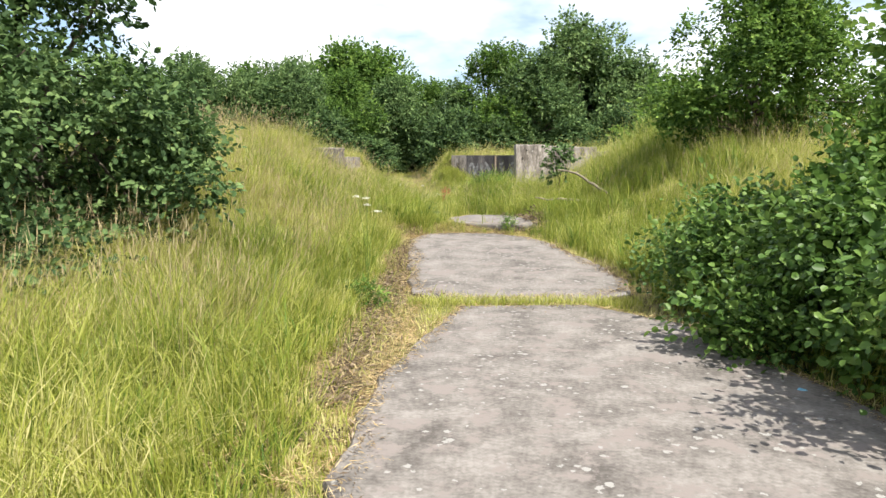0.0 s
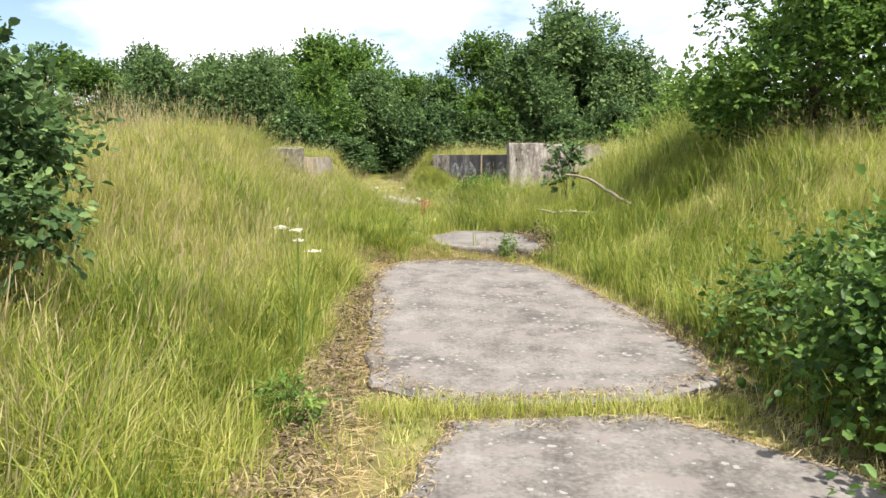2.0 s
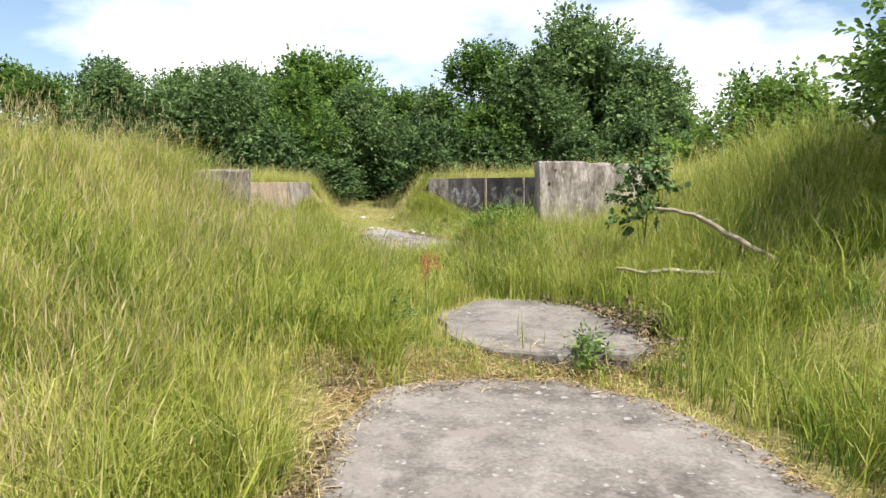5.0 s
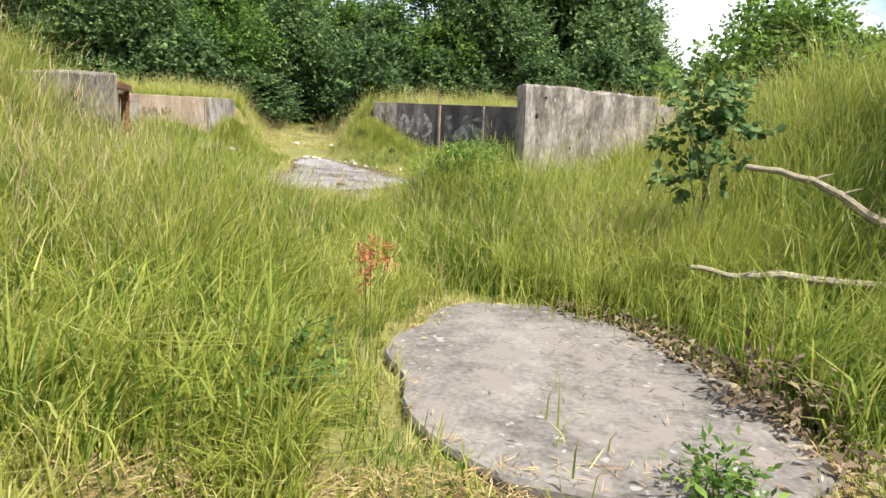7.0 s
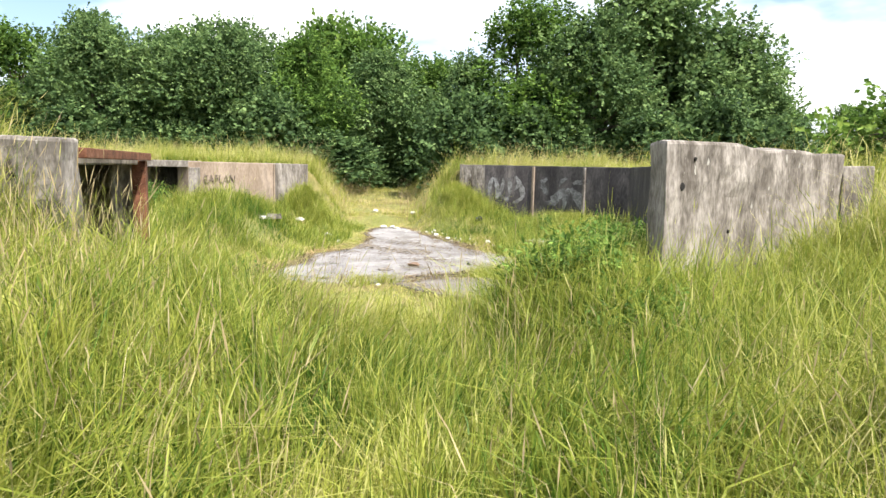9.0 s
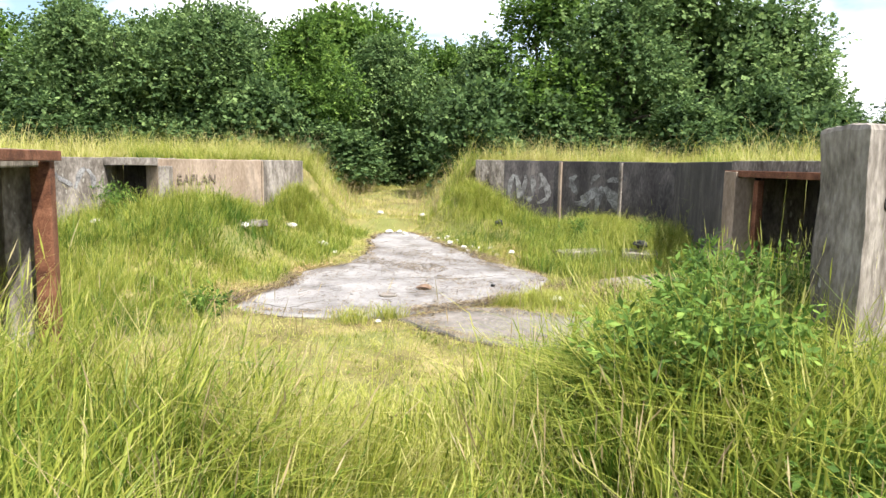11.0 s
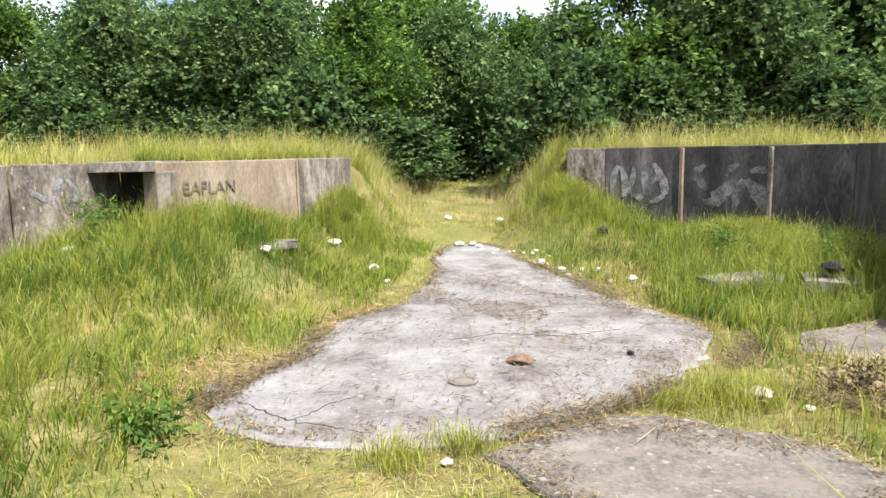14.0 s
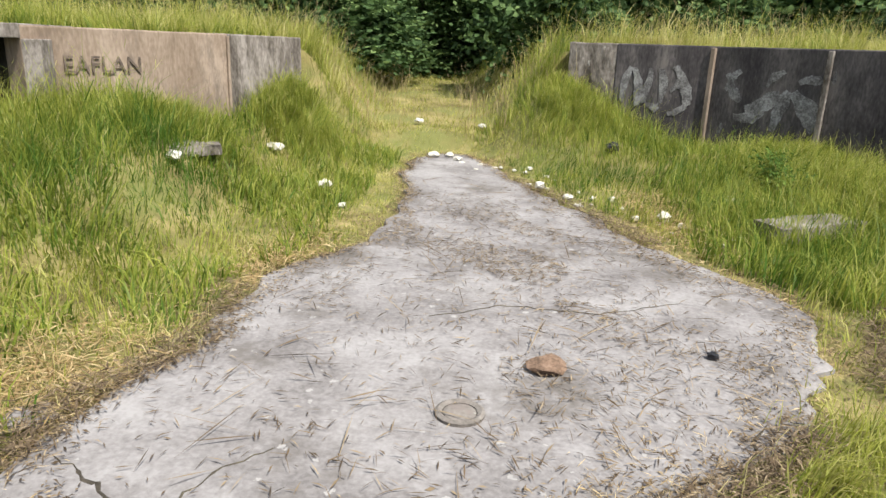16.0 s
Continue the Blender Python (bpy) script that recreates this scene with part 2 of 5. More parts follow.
def tube(bm, path, radii, sides=7):
    rings = []
    for k, (p, r) in enumerate(zip(path, radii)):
        p = Vector(p)
        q = Vector(path[min(k + 1, len(path) - 1)]) - Vector(path[max(k - 1, 0)])
        u = q.normalized().orthogonal().normalized()
        v = q.normalized().cross(u)
        rings.append([bm.verts.new(p + (u * math.cos(a) + v * math.sin(a)) * r) for a in [2 * math.pi * i / sides for i in range(sides)]])
    for a, b in zip(rings, rings[1:]):
        for i in range(sides):
            bm.faces.new((a[i], a[(i + 1) % sides], b[(i + 1) % sides], b[i]))
    bm.faces.new(rings[0][::-1])
    bm.faces.new(rings[-1])
    return bm


# ---- plan ----
# corners of the sunken gun pit, round from the right of its entrance
R1, R2, R3, R4 = (1.70, 19.2), (4.40, 21.5), (4.0, 24.0), (3.58, 26.05)
R5, R6, R7, R8 = (4.2, 31.1), (1.95, 33.06), (0.55, 33.6), (-0.20, 33.9)
L8, L7, L6, L5 = (-4.57, 33.07), (-5.03, 31.2), (-6.36, 28.9), (-7.35, 28.75)
L4, L3, L2, L1 = (-8.3, 28.3), (-8.4, 24.0), (-4.1, 21.9), (-3.3, 19.0)
# the backs of three roofed lockers let into the banks
R3B, R4B, L6B, L5B, L2B, L1B = (5.2, 24.25), (4.76, 26.3), (-6.5, 29.9), (-7.5, 29.75), (-5.3, 21.6), (-4.9, 20.05)
PIT = np.array([R1, R2, R3, R3B, R4B, R4, R5, R6, R7, R8, L8, L7, L6, L6B, L5B, L5, L4, L3, L2, L2B, L1B, L1])
WALL_R, WALL_L = 1.87, 1.77


def pit_distance(x, y):
    """Metres from the pit's outline, negative inside."""
    x, y = np.asarray(x, float), np.asarray(y, float)
    best = np.full(x.shape, 1e9)
    inside = np.zeros(x.shape, bool)
    for (ax, ay), (bx, by) in zip(PIT, np.roll(PIT, -1, axis=0)):
        ex, ey = bx - ax, by - ay
        t = np.clip(((x - ax) * ex + (y - ay) * ey) / (ex * ex + ey * ey), 0, 1)
        best = np.minimum(best, np.hypot(x - ax - t * ex, y - ay - t * ey))
        cross = ((ay > y) != (by > y)) & (x < (bx - ax) * (y - ay) / (by - ay + 1e-12) + ax)
        inside ^= cross
    return np.where(inside, -best, best)


def bump_at(x, y, cx, cy, r):
    return np.exp(-((x - cx) ** 2 + (y - cy) ** 2) / (r * r))


def height(x, y):
    """The lie of the land."""
    x, y = np.asarray(x, float), np.asarray(y, float)
    floor = np.interp(y, [7.4, 12.3, 12.75], [0, 0.2, 0.355]) * (1 - smooth01(18.0, 22.0, y))
    left_toe = -0.95 + 0.15 * smooth01(12, 15, y)
    right_toe = 2.35 - 0.35 * smooth01(11, 14, y) + 0.5 * smooth01(15, 18, y)
    lh = (0.25 + 1.25 * smooth01(6.5, 12, y)) * (1 - 0.5 * smooth01(12.5, 16.5, y) * (1 - smooth01(3.0, 4.4, -x)))
    rh = 0.25 + 1.1 * smooth01(6, 12, y)
    bank = 0.45 * bump_at(x, y, 3.7, 19.2, 1.5) + 0.2 * bump_at(x, y, -1.9, 17.6, 0.8) + lh * smooth01(0, 4.6 - 1.3 * smooth01(13, 16, y), left_toe - x) + rh * smooth01(0, 3.6, x - right_toe)
    outer = floor + bank
    d = pit_distance(x, y)
    inner = 0.0 * x + 1.25 * bump_at(x, y, -0.6, 33.9, 1.6) + 1.0 * bump_at(x, y, -4.4, 32.3, 1.2) + 0.25 * bump_at(x, y, -5.3, 30.4, 1.2) + 0.6 * bump_at(x, y, -6.6, 28.6, 2.2) + 0.35 * bump_at(x, y, -4.8, 28.4, 2.2)
    inner = inner * smooth01(0, 1.6, np.abs(x - np.interp(y, [23, 33], [-0.9, -2.4])) - np.interp(y, [23, 26, 33], [2.1, 2.1, 0.5]))
    inner = inner + 0.4 * bump_at(x, y, 3.0, 31.8, 2.0) + floor + 0.35 * bump_at(x, y, 3.2, 21.6, 1.4)
    # the way in at the front and the way out at the back stay low
    back = smooth01(33, 36, y)
    exit_line = -2.4 - 0.12 * (y - 33)
    gap = 1 - smooth01(1.0, 2.4, np.abs(x - exit_line))
    far = (1.72 + 0.1 * wobble(x, y, 0.5)) * (1 - gap) + gap * (0.25 + 0.55 * smooth01(33, 40, y))
    around = np.where(y > 26, far, np.maximum(outer, 0))
    blend = smooth01(18.5, 26, y)
    side = np.maximum(outer, 1.7 * np.maximum(smooth01(1.0, 3.4, -x), smooth01(2.4, 5.6, x)) * smooth01(17.5, 20, y))
    land = np.where(y > 26, far, side * (1 - blend) + np.maximum(far, side) * blend)
    step = smooth01(0.08, 0.36, d)
    entry = (1 - smooth01(1.3, 2.0, np.abs(x + 0.1))) * (1 - smooth01(20, 22, y))
    step = np.where(y < 19.4, np.maximum(step * (1 - entry), smooth01(0.0, 2.0, d) * entry), step)
    z = inner * (1 - step) + land * step
    rough = 0.05 * wobble(x, y, 1.3) + 0.025 * wobble(x, y, 4.1, 3)
    on_way = 1 - smooth01(1.3, 2.6, np.abs(x - np.interp(y, [19, 24, 30, 33], [0.5, -0.6, -1.4, -2.3])))
    rough = rough * (1 - 0.92 * on_way)
    return z + rough - 0.03


def ground_sheet():
    """One sheet: fine near the walk, wider towards the horizon."""
    def axis(lo, hi, step, far):
        mid = list(np.arange(lo, hi + 1e-6, step))
        out = [hi + step * (1.28 ** k) * 1.5 for k in range(1, 34)]
        neg = [lo - step * (1.28 ** k) * 1.5 for k in range(33, 0, -1)]
        return np.array([v for v in neg if v > -far] + mid + [v for v in out if v < far])
    xs, ys = axis(-12, 9, 0.14, 900), axis(-4, 42, 0.14, 900)
    gx, gy = np.meshgrid(xs, ys)
    fade = np.exp(-np.maximum(0, np.maximum(np.abs(gx) - 30, np.abs(gy - 15) - 45)) / 60)
    gz = height(gx, gy) * fade
    nx, ny = len(xs), len(ys)
    idx = np.arange(nx * ny).reshape(ny, nx)
    quads = np.stack([idx[:-1, :-1], idx[:-1, 1:], idx[1:, 1:], idx[1:, :-1]], -1).reshape(-1, 4)
    co = np.stack([gx, gy, gz], -1).reshape(-1, 3)
    me = arrays_mesh("ground", co, quads, np.zeros((0, 3), int), np.full(len(co), 0.5), SOIL)
    me.polygons.foreach_set("use_smooth", np.ones(len(me.polygons), bool))
    return tagged(new("ground", me), "uneven grassy ground with dry thatch and banks", "ground", kind="structure")


ground_sheet()


# ---- concrete underfoot ----
def outline(corners, step=0.12, rough=0.05, seed=0, rounding=1):
    """A ragged closed outline through a few corners, rounded by cutting them."""
    pts = [Vector(c) for c in corners]
    for _ in range(rounding):
        pts = [p for a, b in zip(pts, pts[1:] + pts[:1]) for p in (a.lerp(b, 0.22), a.lerp(b, 0.78))]
    out = []
    for a, b in zip(pts, pts[1:] + pts[:1]):
        k = max(1, int((b - a).length / step))
        for i in range(k):
            p = a.lerp(b, i / k)
            q = Vector((p.x, p.y, seed))
            out.append(p + Vector((noise.noise(q * 2.3), noise.noise(q * 2.3 + Vector((7, 0, 0))))) * rough
                       + Vector((noise.noise(q * 9), noise.noise(q * 9 + Vector((3, 0, 0))))) * rough * 0.5)
    return out


def slab(name, corners, z, material, label, thick=0.12, rough=0.05, seed=0, tilt=(0, 0)):
    pts = outline(corners, rough=rough, seed=seed)
    cx, cy = sum(p.x for p in pts) / len(pts), sum(p.y for p in pts) / len(pts)
    bm = bmesh.new()
    rim = [bm.verts.new((p.x, p.y, z)) for p in pts]
    edge = [bm.verts.new((cx + (p.x - cx) * 1.012, cy + (p.y - cy) * 1.012, z - 0.02)) for p in pts]
    foot = [bm.verts.new((v.co.x, v.co.y, z - thick)) for v in edge]
    n = len(pts)
    for k in range(n):
        j = (k + 1) % n
        bm.faces.new((rim[k], edge[k], edge[j], rim[j]))
        bm.faces.new((edge[k], foot[k], foot[j], edge[j]))
    bm.faces.new(rim)
    bmesh.ops.recalc_face_normals(bm, faces=bm.faces[:])
    for v in bm.verts:
        v.co.z += tilt[0] * (v.co.x - cx) + tilt[1] * (v.co.y - cy)
    ob = part(name, bm, material)
    return tagged(ob, label, "concrete slab", kind="structure"), pts


SLAB_OUTLINES = []


def lay(*args, **kw):
    ob, pts = slab(*args, **kw)
    SLAB_OUTLINES.append(np.array([(p.x, p.y) for p in pts]))
    return ob


lay("path_slab", [(-0.75, -3.5), (-0.45, 6.95), (1.95, 7.15), (2.75, 3.0), (2.9, -3.5)], 0.015, SLAB, "grey weathered concrete path slab with pale specks", seed=1, rough=0.06)
lay("path_slab", [(-0.42, 7.3), (-0.6, 9.0), (-0.8, 12.2), (0.5, 12.5), (1.45, 11.8), (2.15, 8.6), (1.95, 7.42)], 0.125, SLAB, "grey concrete path slab with a rounded broken end", seed=2, rough=0.06, tilt=(0, 0.042))
lay("round_slab", [(-0.12, 14.1), (0.35, 15.0), (1.2, 14.85), (1.62, 13.6), (1.5, 12.5), (0.35, 12.6), (-0.02, 13.2)], 0.375, SLAB, "rounded grey concrete slab sunk in long grass", seed=3, rough=0.07)
lay("pit_slab", [(-3.1, 23.75), (-2.5, 23.5), (-1.77, 23.4), (-1.0, 23.72), (-0.1, 24.35), (0.35, 25.0), (0.85, 25.8), (0.98, 26.7), (0.3, 27.7), (-0.2, 28.9), (-0.95, 30.7), (-1.65, 32.9), (-2.35, 33.1), (-2.65, 31.8), (-2.2, 28.4), (-2.45, 27.4), (-2.95, 26.2), (-2.75, 25.3), (-3.1, 24.5)], 0.012, PAD,
    "pale cracked concrete pad strewn with twigs", seed=4, rough=0.12)
lay("pit_slab", [(-1.05, 23.55), (0.1, 24.25), (1.5, 23.5), (0.6, 22.2), (-0.65, 22.9)], 0.010, SLAB, "small grey concrete pad with grass in its joints", seed=5, rough=0.13)
lay("pit_slab", [(1.6, 25.6), (1.85, 26.5), (4.1, 27.6), (3.7, 25.5)], 0.03, SLAB, "grey concrete pad beside the locker opening", seed=6, rough=0.05)


def in_slabs(x, y, grow=0.0):
    hit = np.zeros(np.shape(x), bool)
    for pts in SLAB_OUTLINES:
        c = pts.mean(axis=0)
        q = c + (pts - c) * (1 + grow)
        ins = np.zeros(np.shape(x), bool)
        for (ax, ay), (bx, by) in zip(q, np.roll(q, -1, axis=0)):
            if ay != by:
                ins ^= ((ay > y) != (by > y)) & (x < (bx - ax) * (y - ay) / (by - ay) + ax)
        hit |= ins
    return hit


# ---- walls of the pit ----
def wall(name, a, b, z0, z1, material, label, thick=0.4, chip=0.02, seed=0):
    return tagged(part(name, strip(a, b, thick, z0, z1, 0.02, -1, chip, seed), material), label, "concrete wall", kind="structure")


def blast_wall(name, a, b, z1, label, seed):
    d = (Vector(b) - Vector(a)).normalized()
    back = Vector((-d.y, d.x)) * 0.42
    cut = Vector((-0.03, 0.42)) if seed == 1 else back
    cut_b = back if seed == 1 else Vector((-0.09, 0.42))
    bm = prism([Vector(a), Vector(b), Vector(b) + cut_b, Vector(a) + cut], -0.3, z1, 0.03)
    bmesh.ops.subdivide_edges(bm, edges=[e for e in bm.edges if e.calc_length() > 0.3], cuts=14, use_grid_fill=True)
    for v in bm.verts:
        k, k2 = noise.noise(v.co * 2.6), noise.noise(v.co * 8.0)
        top = 0.05 * noise.noise(Vector((v.co.x * 1.4, v.co.y * 1.4, seed))) if v.co.z > z1 - 0.1 else 0
        v.co += Vector((k, k2, -0.6 * abs(k2))) * 0.028 + Vector((0, 0, top))
    ob = tagged(part(name, bm, WALL), label, "concrete wall", kind="structure")
    d = (Vector(b) - Vector(a)).normalized()
    out = Vector((d.y, -d.x))
    # solid plugs for the drilled holes; the shade inside is put into their near-black colour
    for along, up, r in ((0.24, 1.62, 0.035), (0.42, 1.86, 0.018), (1.05, 1.2, 0.018), (0.2, 0.9, 0.015)):
        p = Vector(a) + d * along * (1 if seed == 1 else -1) if seed == 1 else Vector(b) - d * along
        hole = bmesh.new()
        q = Vector((p.x, p.y, up - (0.25 if seed != 1 else 0)))
        o3 = Vector((out.x, out.y, 0))
        tube(hole, [q - o3 * 0.05, q + o3 * 0.012, q + o3 * 0.014], [r, r, r * 0.6], 10)
        part("drilled_hole", hole, HOLE, ob, "drilled hole drawn as a plug coloured like its shade")
    return ob


def lining(a, a_back, b_back, b, z1, lintel, label, drop=0.22):
    """A roofed locker let into the bank: back, two cheeks and a roof slab, open at the front."""
    root = tagged(new("ammunition_locker"), label, "locker")
    for name, p, q in (("cheek", a, a_back), ("back", a_back, b_back), ("cheek", b_back, b)):
        # the back takes a darker concrete colour than the two cheeks
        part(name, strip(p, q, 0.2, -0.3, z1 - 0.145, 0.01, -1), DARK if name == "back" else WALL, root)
    grow = (Vector(a_back) - Vector(a)).normalized() * 0.22
    part("roof", prism([Vector(a) - grow * 0.12, Vector(a_back) + grow, Vector(b_back) + grow, Vector(b) - grow * 0.12], z1 - 0.14, z1 + 0.01, 0.012), WALL, root, "mossy concrete roof slab")
    if lintel:
        part("lintel", strip(Vector(a) - grow * 0.3, Vector(b) - grow * 0.3, 0.07, z1 - drop, z1 - drop + 0.09, 0.01, 1), RUST, root, "rusted steel lintel")
    return root


def post(name, at, w, z0, z1, material, label, turn=0.0):
    c, s_ = math.cos(turn) * w / 2, math.sin(turn) * w / 2
    x, y = at
    bm = prism([(x - c + s_, y - s_ - c), (x + c + s_, y + s_ - c), (x + c - s_, y + s_ + c), (x - c - s_, y - s_ + c)], z0, z1, 0.012)
    return tagged(part(name, bm, material), label, "post", kind="structure")


blast_wall("wall_entrance_right", R1, R2, 2.0, "thick stained concrete blast wall with drilled holes", 1)
blast_wall("wall_entrance_left", (-5.6, 18.75), (-2.95, 18.3), 1.9, "thick stained concrete blast wall with drilled holes", 2)
wall("wall_east", R4, R5, -0.3, WALL_R, DARK, "black painted concrete pit wall", 0.4, 0.006, 3)
NE = wall("wall_north_east", R5, R6, -0.3, WALL_R - 0.004, DARK, "black painted concrete wall with white graffiti", 0.4, 0.004, 4)
NE2 = wall("wall_north_east", R6, R7, -0.3, WALL_R - 0.002, DARK, "black painted concrete wall with white graffiti", 0.4, 0.004, 5)
wall("wall_north", R7, R8, -0.3, WALL_R, WALL, "bare grey concrete wall end", 0.4, 0.02, 6)
wall("wall_north_west", L8, L7, -0.3, WALL_L, WALL, "bare grey concrete wall end", 0.4, 0.02, 7)
NW = wall("wall_north_west", L7, L6, -0.3, WALL_L - 0.003, PINK, "pinkish rendered concrete wall with black lettering", 0.4, 0.004, 8)
W1 = wall("wall_west", L5, L4, -0.3, WALL_L, WALL, "stained grey concrete wall with faded graffiti", 0.4, 0.006, 9)
W2 = wall("wall_west", L4, L3, -0.3, WALL_L - 0.003, WALL, "stained grey concrete wall with faded graffiti", 0.4, 0.006, 10)
wall("wall_south_west", L3, L2, -0.3, WALL_L, WALL, "stained grey concrete wall", 0.4, 0.015, 11)
wall("wall_south_east", R2, R3, -0.3, WALL_R, WALL, "stained grey concrete wall", 0.4, 0.015, 12)
lining(R3, R3B, R4B, R4, WALL_R, True, "dark concrete ammunition locker with a rusted lintel")
lining(L6, L6B, L5B, L5, WALL_L, False, "small dark concrete locker opening in the wall")
lining(L2, L2B, L1B, L1, WALL_L + 0.06, True, "concrete locker with a rusty steel frame", 0.085)
post("pillar", (3.60, 25.85), 0.30, -0.2, WALL_R - 0.146, PINK, "pale concrete pillar beside the locker opening", 0.2)
post("rusty_post", (3.74, 25.50), 0.10, -0.2, WALL_R - 0.262, RUST, "rusted steel door post", 0.2)
post("rusty_post", (-4.02, 21.72), 0.16, -0.2, WALL_L - 0.028, RUST, "red rusted steel post of the locker", 0.3)
for (a, b, k) in ((R6, R5, 0.0), (R6, R5, 0.56), (L7, L6, 0.005)):
    p = Vector(a).lerp(Vector(b), k)
    d = (Vector(b) - Vector(a)).normalized()
    off = Vector((d.y, -d.x)) * (0.035 if a is R6 else -0.02)
    post("joint_strip", (p + off)[:2], 0.07 if a is R6 else 0.04, -0.1, (WALL_R if a is R6 else WALL_L) - 0.03, PINK if k < 0.1 else WALL, "pale mortar strip over a wall joint", math.atan2(d.y, d.x))


def on_wall(a, b, along, up, proud):
    """A place on the pit side of a wall, from its start, and its directions."""
    d = (Vector(b) - Vector(a)).normalized()
    nrm = Vector((-d.y, d.x))
    p = Vector(a) + d * along + nrm * proud
    return Vector((p.x, p.y, up)), Vector((d.x, d.y, 0)), Vector((nrm.x, nrm.y, 0))


def stroke(owner, a, b, marks, material, proud=0.009, label="faded white spray paint"):
    """Broad brush marks on a wall: each (along, up, along2, up2, width)."""
    rnd = random.Random(len(marks))
    bm = bmesh.new()
    for k, (u0, v0, u1, v1, w) in enumerate(marks):
        o, d, nrm = on_wall(a, b, 0, 0, proud + 0.0004 * k)
        n = 9
        dx, dz = u1 - u0, v1 - v0
        ln = math.hypot(dx, dz) or 1
        left, right = [], []
        for i in range(n):
            f = i / (n - 1)
            bend = 0.05 * math.sin(f * 3.1 + k)
            ww = w * (0.35 + 0.65 * math.sin(math.pi * min(0.9, 0.12 + f))) * rnd.uniform(0.8, 1.15)
            u, v = u0 + dx * f - dz / ln * bend, v0 + dz * f + dx / ln * bend
            for sgn, side in ((1, left), (-1, right)):
                side.append(bm.verts.new(o + d * (u - dz / ln * ww / 2 * sgn) + Vector((0, 0, v + dx / ln * ww / 2 * sgn))))
        for i in range(n - 1):
            bm.faces.new((left[i], left[i + 1], right[i + 1], right[i]))
    g = part("graffiti", bm, material, owner, label)
    return g


# the walls run R5 -> R6 -> R7 round the pit
stroke(NE, R5, R6, [(1.35, 0.75, 1.75, 1.25, 0.3), (1.75, 1.25, 2.0, 0.7, 0.2), (1.9, 1.15, 2.4, 1.0, 0.25), (2.1, 0.95, 2.55, 0.85, 0.2), (2.45, 1.1, 2.75, 1.45, 0.16),
                    (1.4, 1.5, 1.65, 1.35, 0.15), (1.9, 1.55, 2.1, 1.3, 0.12), (2.5, 1.5, 2.75, 1.25, 0.12), (2.68, 0.65, 2.78, 0.62, 0.13), (1.2, 1.52, 1.28, 1.5, 0.14)], PAINT)
stroke(NE2, R6, R7, [(0.3, 0.95, 0.55, 1.55, 0.18), (0.35, 1.3, 0.6, 1.2, 0.14), (0.3, 0.9, 0.6, 0.85, 0.12), (0.75, 1.5, 0.75, 0.95, 0.14), (0.75, 0.95, 0.95, 0.9, 0.14), (0.95, 0.95, 0.97, 1.5, 0.13),
                     (1.08, 0.9, 1.2, 1.5, 0.16), (1.2, 1.5, 1.38, 0.95, 0.14)], PAINT)
stroke(W1, L5, L4, [(0.2, 1.2, 0.3, 1.55, 0.1), (0.3, 1.55, 0.55, 1.2, 0.1), (0.6, 1.2, 0.8, 1.5, 0.1)], PAINT)
stroke(W2, L4, L3, [(0.2, 1.0, 0.6, 1.5, 0.12), (0.6, 1.5, 0.9, 0.95, 0.12), (1.0, 1.0, 1.3, 1.5, 0.12), (1.3, 1.5, 1.7, 1.05, 0.12), (1.9, 1.0, 2.0, 1.5, 0.12)], PAINT)

text = bpy.data.curves.new("graffiti", "FONT")
text.body, text.size, text.extrude, text.space_character = "EAFLAN", 0.27, 0.003, 1.0
text.materials.append(BLACK_PAINT)
lettering = new("graffiti", text)
o, d, nrm = on_wall(L7, L6, 2.26, 1.27, 0.022)
lettering.matrix_world = Matrix(((-d.x, 0, nrm.x, o.x), (-d.y, 0, nrm.y, o.y), (0, 1, 0, o.z), (0, 0, 0, 1)))
lettering.parent = NW
lettering["label"] = "hand-painted black letters"


# ---- foliage ----
def unit(v):
    return v / np.maximum(np.linalg.norm(v, axis=1, keepdims=True), 1e-9)


